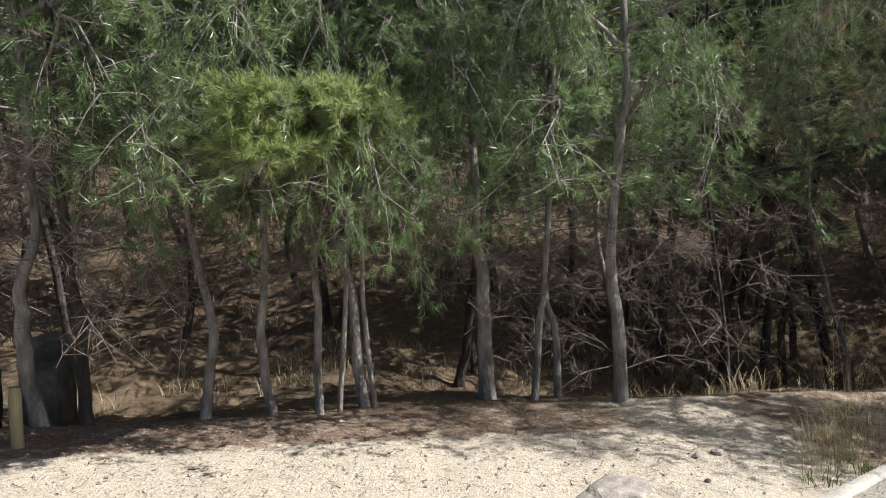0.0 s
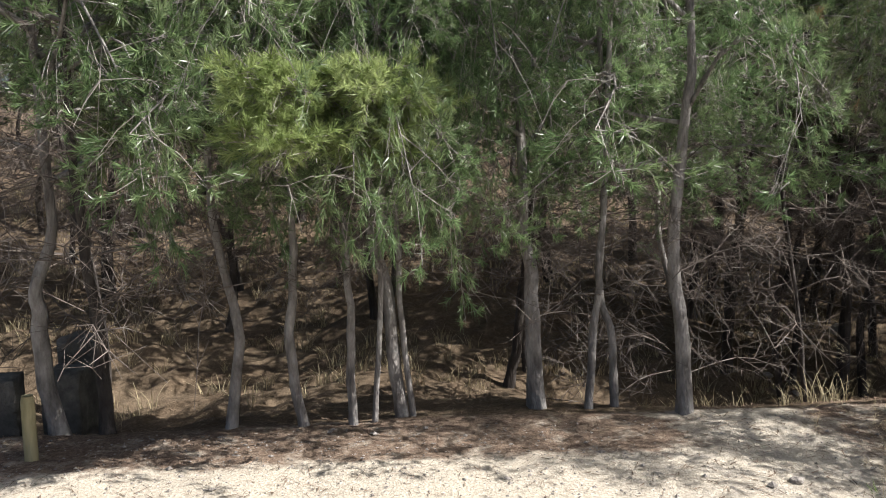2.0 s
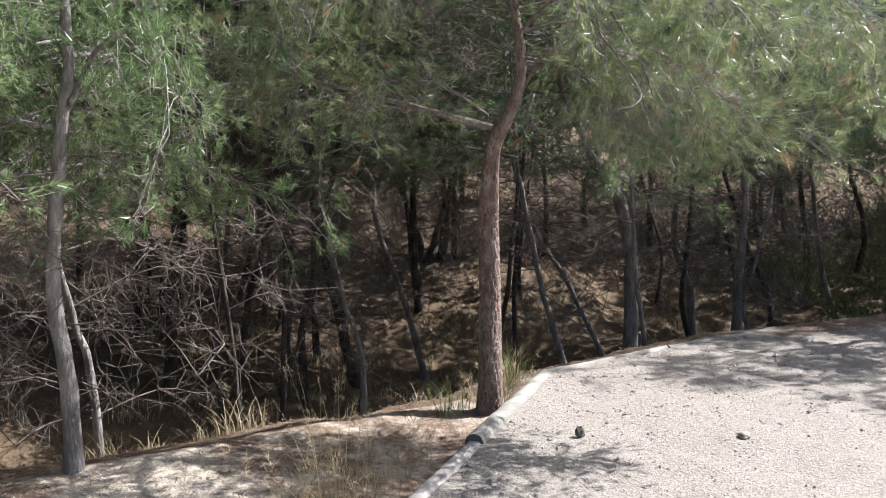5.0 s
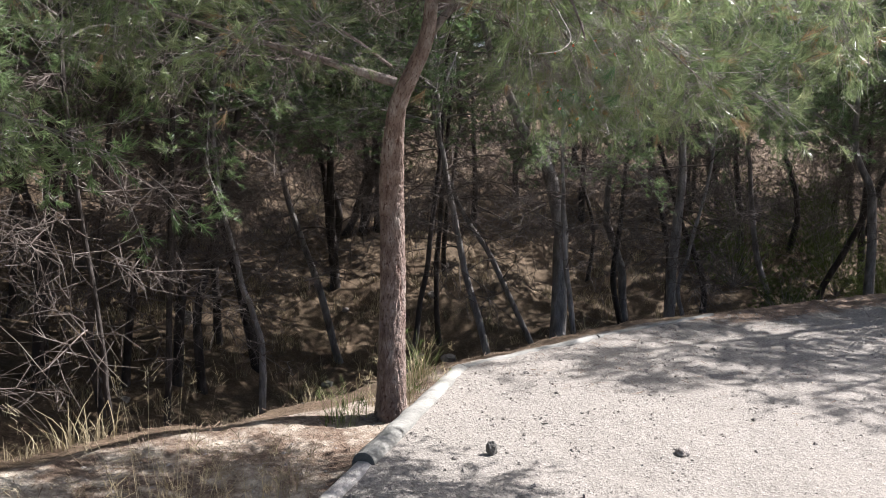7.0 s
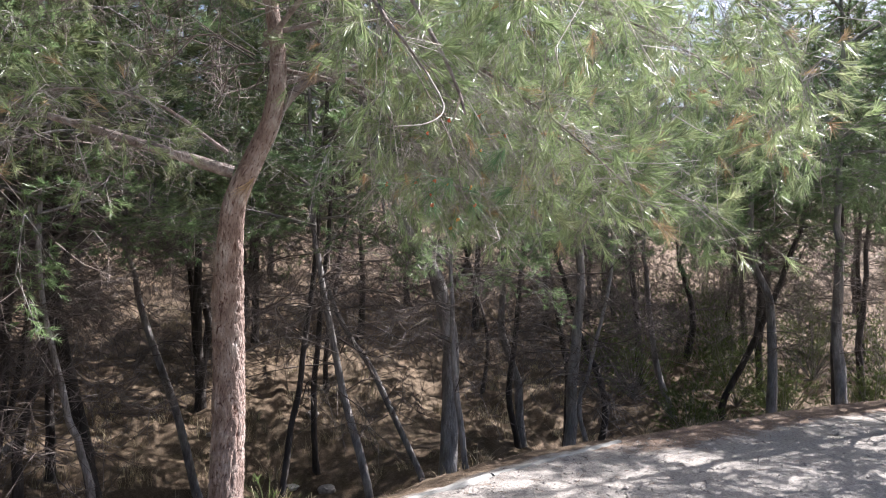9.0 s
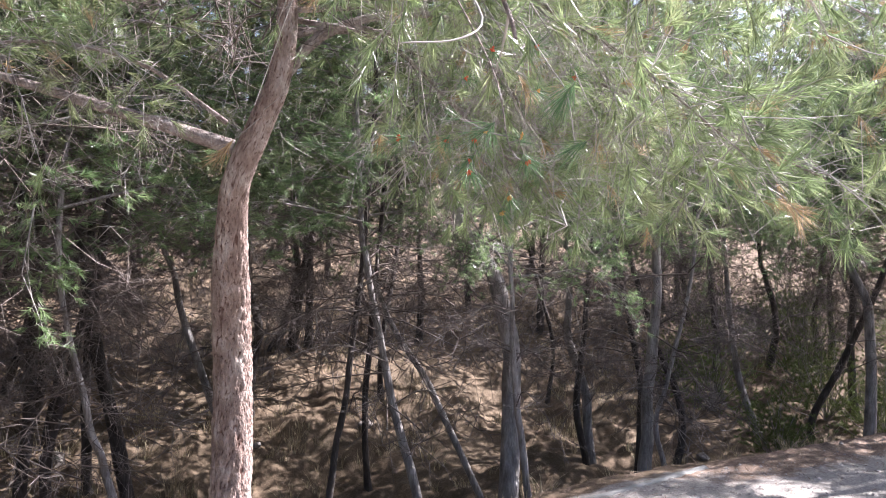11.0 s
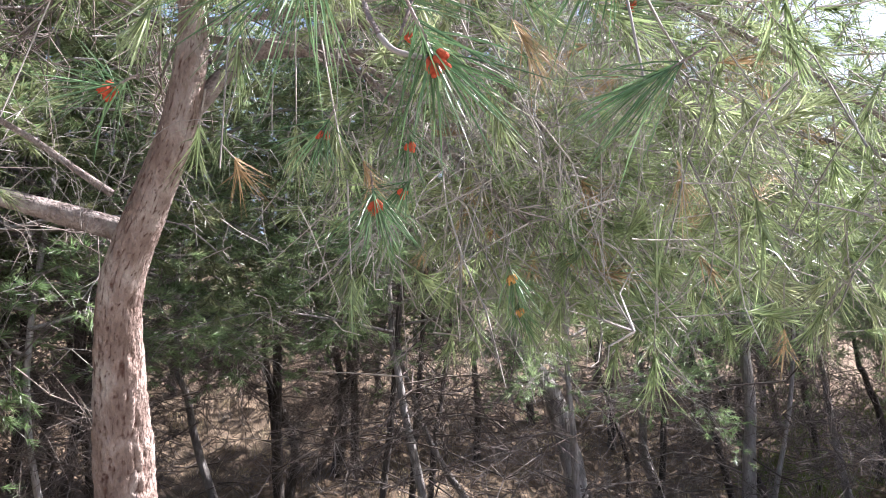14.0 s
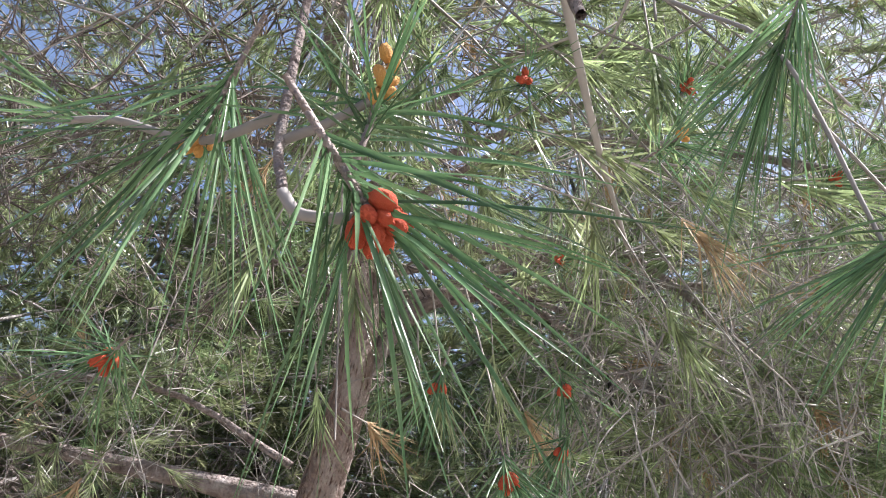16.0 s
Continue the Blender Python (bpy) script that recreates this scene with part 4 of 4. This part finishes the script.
def kerb():
    """A thin worn concrete edge before the first log."""
    d = (KERB_B - KERB_A) / np.linalg.norm(KERB_B - KERB_A)
    nrm = np.array((-d[1], d[0]))
    n = 40
    rng = np.random.default_rng(8)
    verts = []
    for i in range(n):
        c = KERB_A - d * 1.2 + d * (2.60 + 1.2) * i / (n - 1)
        w = 0.075 + rng.normal(0, 0.004)
        for off, z in ((-w, -0.12), (-w, 0.012), (-w * 0.7, 0.022), (0.0, 0.022), (0.012, 0.010), (0.014, -0.16)):
            verts.append((*(c + nrm * off), z + rng.normal(0, 0.0025)))
    faces = [(6 * i + k, 6 * i + k + 1, 6 * i + 7 + k, 6 * i + 6 + k) for i in range(n - 1) for k in range(5)]
    return tagged(new("kerb", mesh_from("kerb", verts, faces, KERB, True)), label="worn pale concrete kerb of the path", category="kerb", kind="structure")


kerb()


def stone(name, x, y, size, label, seed, mat=STONE, flat=0.7, cat="stone", lift=0.0):
    rng = np.random.default_rng(seed)
    bm = bmesh.new()
    bmesh.ops.create_icosphere(bm, subdivisions=3, radius=1)
    off = Vector(rng.uniform(-20, 20, 3))
    for v in bm.verts:
        k = 1 + 0.35 * noise.noise(v.co * 1.3 + off) + 0.12 * noise.noise(v.co * 4 + off)
        v.co = Vector((v.co.x * size[0], v.co.y * size[1], v.co.z * size[2])) * k
    me = bpy.data.meshes.new(name)
    bm.to_mesh(me)
    bm.free()
    me.materials.append(mat)
    ob = tagged(new(name, me), label=label, category=cat)
    ob.location = (x, y, ground_z(x, y) + size[2] * flat * 0.6 + lift)
    ob.rotation_euler = (0, 0, rng.uniform(0, 6))
    return ob


stone("stone", 5.16, 4.15, (0.03, 0.028, 0.045), "small dark upright stone lying on the gravel path", 1, DARK_STONE, 0.9)
stone("stone", 5.87, 3.43, (0.05, 0.035, 0.025), "small pale stone lying on the gravel path", 2)
stone("rock", 1.78, 3.96, (0.22, 0.15, 0.07), "low pale grey rock half sunk in the sand", 3, STONE, 0.4, "rock", -0.03)
stone("stone", 2.62, 4.40, (0.04, 0.034, 0.025), "pale stone on the needle-strewn gravel", 4)
stone("stone", 2.30, 3.95, (0.018, 0.016, 0.012), "small grey stone on the gravel", 5, DARK_STONE)
for k in range(26):
    sr = random.Random(40 + k)
    sx = sr.uniform(5.5, 15)
    sy = float(np.interp(sx, EDGE_X, EDGE_Y)) + sr.uniform(1.2, 6.5)
    q = sr.uniform(0.05, 0.15)
    tagged(stone("stone", sx, sy, (q, q * sr.uniform(0.6, 1), q * sr.uniform(0.4, 0.7)), "weathered pale stone on the ravine slope", 60 + k), group="stones on the slope")


def block(x, y, z0, sx, sy, sz, rz, seed):
    """A fluted, weathered block of dark stone."""
    rng = np.random.default_rng(seed)
    bm = bmesh.new()
    bmesh.ops.create_cube(bm, size=1)
    bmesh.ops.subdivide_edges(bm, edges=bm.edges[:], cuts=9, use_grid_fill=True)
    off = Vector(rng.uniform(-9, 9, 3))
    for v in bm.verts:
        c = v.co.copy()
        edge = max(abs(c.x), abs(c.y)) * 2
        v.co.z -= 0.10 * max(0, edge - 0.6) ** 2 if c.z > 0.3 else 0
        flute = 0.035 * math.sin(c.y * 38 + c.x * 31) * (1 if abs(c.z) < 0.49 else 0.3)
        v.co.x *= 1 + flute + 0.10 * noise.noise(c * 2.2 + off)
        v.co.y *= 1 + flute + 0.10 * noise.noise(c * 2.2 - off)
        v.co.z += 0.05 * noise.noise(c * 3 + off)
        v.co = Vector((v.co.x * sx, v.co.y * sy, v.co.z * sz))
    me = bpy.data.meshes.new("stone_block")
    bm.to_mesh(me)
    bm.free()
    me.materials.append(DARK_STONE)
    for p in me.polygons:
        p.use_smooth = True
    ob = tagged(new("stone_block", me), label="dark weathered fluted stone block under the pines", category="stone block", group="stone blocks by the post")
    ob.matrix_world = pose(x, y, z0 + sz / 2, 0, 0, rz)
    return ob


block(-2.02, 6.72, -0.10, 0.40, 0.36, 0.42, 8, 1)
block(-1.52, 6.85, -0.14, 0.26, 0.40, 0.46, -6, 2)
block(-1.58, 7.40, -0.35, 0.30, 0.34, 0.80, 12, 3)


def post():
    n = 14
    rng = np.random.default_rng(4)
    x, y = -1.47, 5.78
    z = ground_z(x, y)
    hs = np.linspace(-0.1, 0.385, n)
    p = np.column_stack([np.zeros(n), np.zeros(n), hs])
    r = np.full(n, 0.040)
    r[-1], r[-2] = 0.033, 0.039
    v, f = tube(p, r, 16, 0.02, rng)
    foot = tagged(new("wooden_post"), label="short greenish weathered wooden post in sandy ground", category="post")
    foot.location = (x, y, z)
    part("shaft", mesh_from("shaft", v, f, POST_WOOD, True), foot)
    bm = bmesh.new()
    bmesh.ops.create_circle(bm, cap_ends=True, segments=16, radius=0.034)
    for q in bm.verts:
        q.co.z = 0.386
    bmesh.ops.inset_region(bm, faces=bm.faces[:], thickness=0.01, depth=0.003)
    me = bpy.data.meshes.new("top")
    bm.to_mesh(me)
    bm.free()
    me.materials.append(POST_WOOD)
    part("top", me, foot, "sawn post top")


post()


def blades(rng, count, height, width, lean, mat, seeds=0.0):
    """Grass stems that bend outwards; some carry a loose seed head."""
    verts, faces = [], []
    for _ in range(count):
        az, l = rng.uniform(0, 6.28), rng.uniform(*lean)
        out = np.array((math.cos(az), math.sin(az), 0))
        side = np.array((-math.sin(az), math.cos(az), 0)) * width / 2
        h = height * rng.uniform(0.35, 1.1)
        b = out * rng.uniform(0, 0.09) + side / width * rng.normal(0, 0.09)
        n0 = len(verts)
        for t in (0, 0.35, 0.7, 1.0):
            c = b + np.array((0, 0, h * t * (1 - 0.22 * l * t))) + out * l * h * t * t
            w = 1 - 0.8 * t
            verts += [c - side * w, c + side * w]
        faces += [(n0 + 2 * k, n0 + 2 * k + 1, n0 + 2 * k + 3, n0 + 2 * k + 2) for k in range(3)]
        if rng.random() < seeds:
            for _ in range(16):
                s = c - np.array((0, 0, rng.uniform(-0.01, 0.13) * h)) + rng.normal(0, 0.008, 3)
                e = s + rng.normal(0, 0.018, 3) + np.array((0, 0, 0.012)) + out * 0.01
                n1 = len(verts)
                verts += [s - side * 0.9, s + side * 0.9, e + side * 0.7, e - side * 0.7]
                faces.append((n1, n1 + 1, n1 + 2, n1 + 3))
    return mesh_from("blades", verts, faces, mat)


def clump(x, y, seed, count, height, lean, mat, label, seeds=0.0, width=0.0035):
    rng = np.random.default_rng(seed)
    ob = tagged(new("grass_clump", blades(rng, count, height, width, lean, mat, seeds)), label=label, category="grass", kind="stuff")
    ob.location = (x, y, ground_z(x, y) - 0.01)
    return ob


for k, (gx, gy, gh, gc) in enumerate(((3.20, 4.10, 0.85, 24), (3.38, 4.22, 0.90, 26), (3.54, 4.34, 0.80, 26), (3.02, 4.02, 0.75, 18), (3.78, 4.42, 0.50, 26), (3.50, 4.52, 0.42, 24), (3.05, 4.14, 0.42, 26), (3.28, 4.36, 0.48, 26), (3.95, 4.50, 0.30, 26), (4.2, 4.6, 0.2, 26), (3.15, 4.25, 0.22, 40), (3.45, 4.36, 0.22, 40))):
    clump(gx, gy, 200 + k, gc, gh, (0.1, 0.85), DRY_GRASS, "thin dry straw-coloured grass growing beside the kerb", 0.4, 0.0026)
for k, (gx, gy, gh, gc, mat) in enumerate(((5.02, 5.24, 0.20, 40, GREEN_GRASS), (5.18, 5.30, 0.26, 40, GREEN_GRASS), (5.62, 5.30, 0.30, 60, DRY_GRASS), (5.78, 5.38, 0.28, 50, GREEN_GRASS), (5.95, 5.50, 0.34, 60, DRY_GRASS), (6.12, 5.60, 0.30, 50, GREEN_GRASS), (5.45, 5.36, 0.2, 40, DRY_GRASS), (3.33, 3.98, 0.16, 40, GREEN_GRASS), (2.95, 3.88, 0.14, 40, GREEN_GRASS))):
    clump(gx, gy, 230 + k, gc, gh, (0.2, 1.1), mat, "short green and dry weeds at the path's edge", 0.1, 0.005)


def scatter_grass():
    """Low dry tussocks on the slopes."""
    rng = np.random.default_rng(9)
    verts, faces = [], []
    proto = [blades(rng, 16, 0.22, 0.008, (0.2, 1.0), DRY_GRASS) for _ in range(4)]
    data = []
    for me in proto:
        co = np.zeros(len(me.vertices) * 3, np.float32)
        me.vertices.foreach_get("co", co)
        data.append((co.reshape(-1, 3), np.array([p.vertices[:] for p in me.polygons])))
    n0 = 0
    for k in range(2600):
        x = rng.uniform(-6, 22)
        y = float(np.interp(x, EDGE_X, EDGE_Y)) + rng.uniform(0.3, 13)
        if noise.noise(Vector((x * 0.5, y * 0.5, 3))) < -0.15:
            continue
        v, f = data[k % 4]
        a, s = rng.uniform(0, 6.28), rng.uniform(0.5, 1.3)
        rot = np.array(((math.cos(a), -math.sin(a), 0), (math.sin(a), math.cos(a), 0), (0, 0, 1)))
        verts.append(v @ rot.T * s + np.array((x, y, ground_z(x, y) - 0.01)))
        faces.append(f + n0)
        n0 += len(v)
    for me in proto:
        bpy.data.meshes.remove(me)
    tagged(new("tussock_grass", mesh_from("tussock_grass", np.concatenate(verts), np.concatenate(faces), DRY_GRASS)), label="scattered dry tussock grass on the ravine slopes", category="grass", kind="stuff")


scatter_grass()


def shrub(x, y, r, h, seed):
    rng = np.random.default_rng(seed)
    foot = tagged(new("shrub"), label="pale green rounded shrub on the ravine slope", category="shrub")
    z = ground_z(x, y)
    foot.location = (x, y, z)
    stems, pos, dirs = Batch(), [], []
    for _ in range(26):
        d = rng.normal(size=3)
        d[2] = abs(d[2]) + 0.5
        d /= np.linalg.norm(d)
        tip = d * np.array((r, r, h)) * rng.uniform(0.6, 1.05)
        stems.add(*tube(smooth_path([(0, 0, 0), tip * 0.5 + rng.normal(0, 0.04, 3), tip], 5), np.linspace(0.009, 0.003, 5), 4))
        for _ in range(34):
            p = tip * rng.uniform(0.35, 1.0) + rng.normal(0, 0.11, 3)
            pos.append(p)
            dirs.append(d + rng.normal(0, 0.6, 3))
    v = scatter_tufts(HILL_TUFTS, pos, dirs, rng.uniform(0.35, 0.7, len(pos)), rng)
    part("stem", stems.mesh("stem", TWIG), foot, kind="stuff")
    part("foliage", mesh_from("foliage", v, tris(v), GREEN_GRASS), foot, kind="stuff")


shrub(14.9, 6.35, 0.7, 1.1, 1)
shrub(17.5, 9.0, 0.9, 1.2, 3)
shrub(17.0, 5.6, 0.9, 1.1, 4)
shrub(19.0, 7.4, 1.1, 1.3, 5)
shrub(21.0, 8.8, 1.2, 1.4, 6)
shrub(18.6, 4.6, 0.9, 1.2, 7)
shrub(22.5, 6.4, 1.2, 1.5, 8)
for k, (hx, hy, hr) in enumerate(((17.8, 6.6, 1.0), (20.2, 5.9, 1.2), (21.8, 4.9, 1.1), (19.4, 9.4, 1.3), (22.8, 8.6, 1.4), (24.5, 7.2, 1.4), (20.6, 7.9, 1.1), (16.6, 8.0, 0.9))):
    shrub(hx, hy, hr, hr * 1.6, 20 + k)


def pebbles():
    """Loose gravel on the path and the clearing."""
    rng = np.random.default_rng(12)
    octa = np.array([(1, 0, 0), (0, 1, 0), (-1, 0, 0), (0, -1, 0), (0, 0, 0.8), (0, 0, -0.6)], float)
    tri = np.array([(0, 1, 4), (1, 2, 4), (2, 3, 4), (3, 0, 4), (1, 0, 5), (2, 1, 5), (3, 2, 5), (0, 3, 5)])
    n = 16000
    x = rng.uniform(-4, 12, n)
    y = np.interp(x, EDGE_X, EDGE_Y) - 0.1 - np.abs(rng.normal(0, 1.6, n))
    k = kerb_side(x, y)
    ok = (k < -0.09) | (k > 0.05) & (rng.random(n) < 0.35) | (x < 2)
    x, y = x[ok], y[ok]
    z = terrain(x, y) + bumps(x, y)
    s = np.exp(rng.normal(np.log(0.006), 0.45, len(x)))
    a = rng.uniform(0, 6.28, len(x))
    sh = octa[None] * rng.uniform(0.6, 1.2, (len(x), 6, 1)) * s[:, None, None] * np.array((1.2, 0.9, 0.75))
    c, q = np.cos(a)[:, None], np.sin(a)[:, None]
    v = np.stack([sh[..., 0] * c - sh[..., 1] * q, sh[..., 0] * q + sh[..., 1] * c, sh[..., 2]], -1) + np.stack([x, y, z + s * 0.2], -1)[:, None]
    f = (tri[None] + 6 * np.arange(len(x))[:, None, None]).reshape(-1, 3)
    tagged(new("gravel", mesh_from("gravel", v.reshape(-1, 3), f, STONE)), label="loose pale gravel scattered over the path", category="gravel", kind="stuff")


pebbles()


def litter():
    """Fallen needles, bits of bark and small sticks under the pines."""
    rng = np.random.default_rng(13)
    n = 26000
    x = rng.uniform(-5, 14, n)
    y = np.interp(x, EDGE_X, EDGE_Y) + rng.normal(0.5, 1.3, n)
    k = kerb_side(x, y)
    ok = ~((k < 0) & (x > 3.2) & (x < 6.4)) & ((x < 3.4) | (k > 0) | (rng.random(n) < 0.4))
    x, y = x[ok], y[ok]
    z = terrain(x, y) + bumps(x, y) + 0.006
    a = rng.uniform(0, 6.28, len(x))
    ln, w = rng.uniform(0.02, 0.06, len(x)), rng.uniform(0.0012, 0.004, len(x))
    d = np.stack([np.cos(a), np.sin(a), rng.normal(0, 0.12, len(x))], -1)
    s = np.stack([-np.sin(a), np.cos(a), rng.normal(0, 0.3, len(x))], -1)
    c = np.stack([x, y, z], -1)
    v = np.stack([c - d * ln[:, None] - s * w[:, None], c - d * ln[:, None] + s * w[:, None], c + d * ln[:, None]], 1).reshape(-1, 3)
    tagged(new("needle_litter", mesh_from("needle_litter", v, tris(v), LITTER)), label="brown fallen pine needles strewn under the trees", category="leaf litter", kind="stuff")


litter()
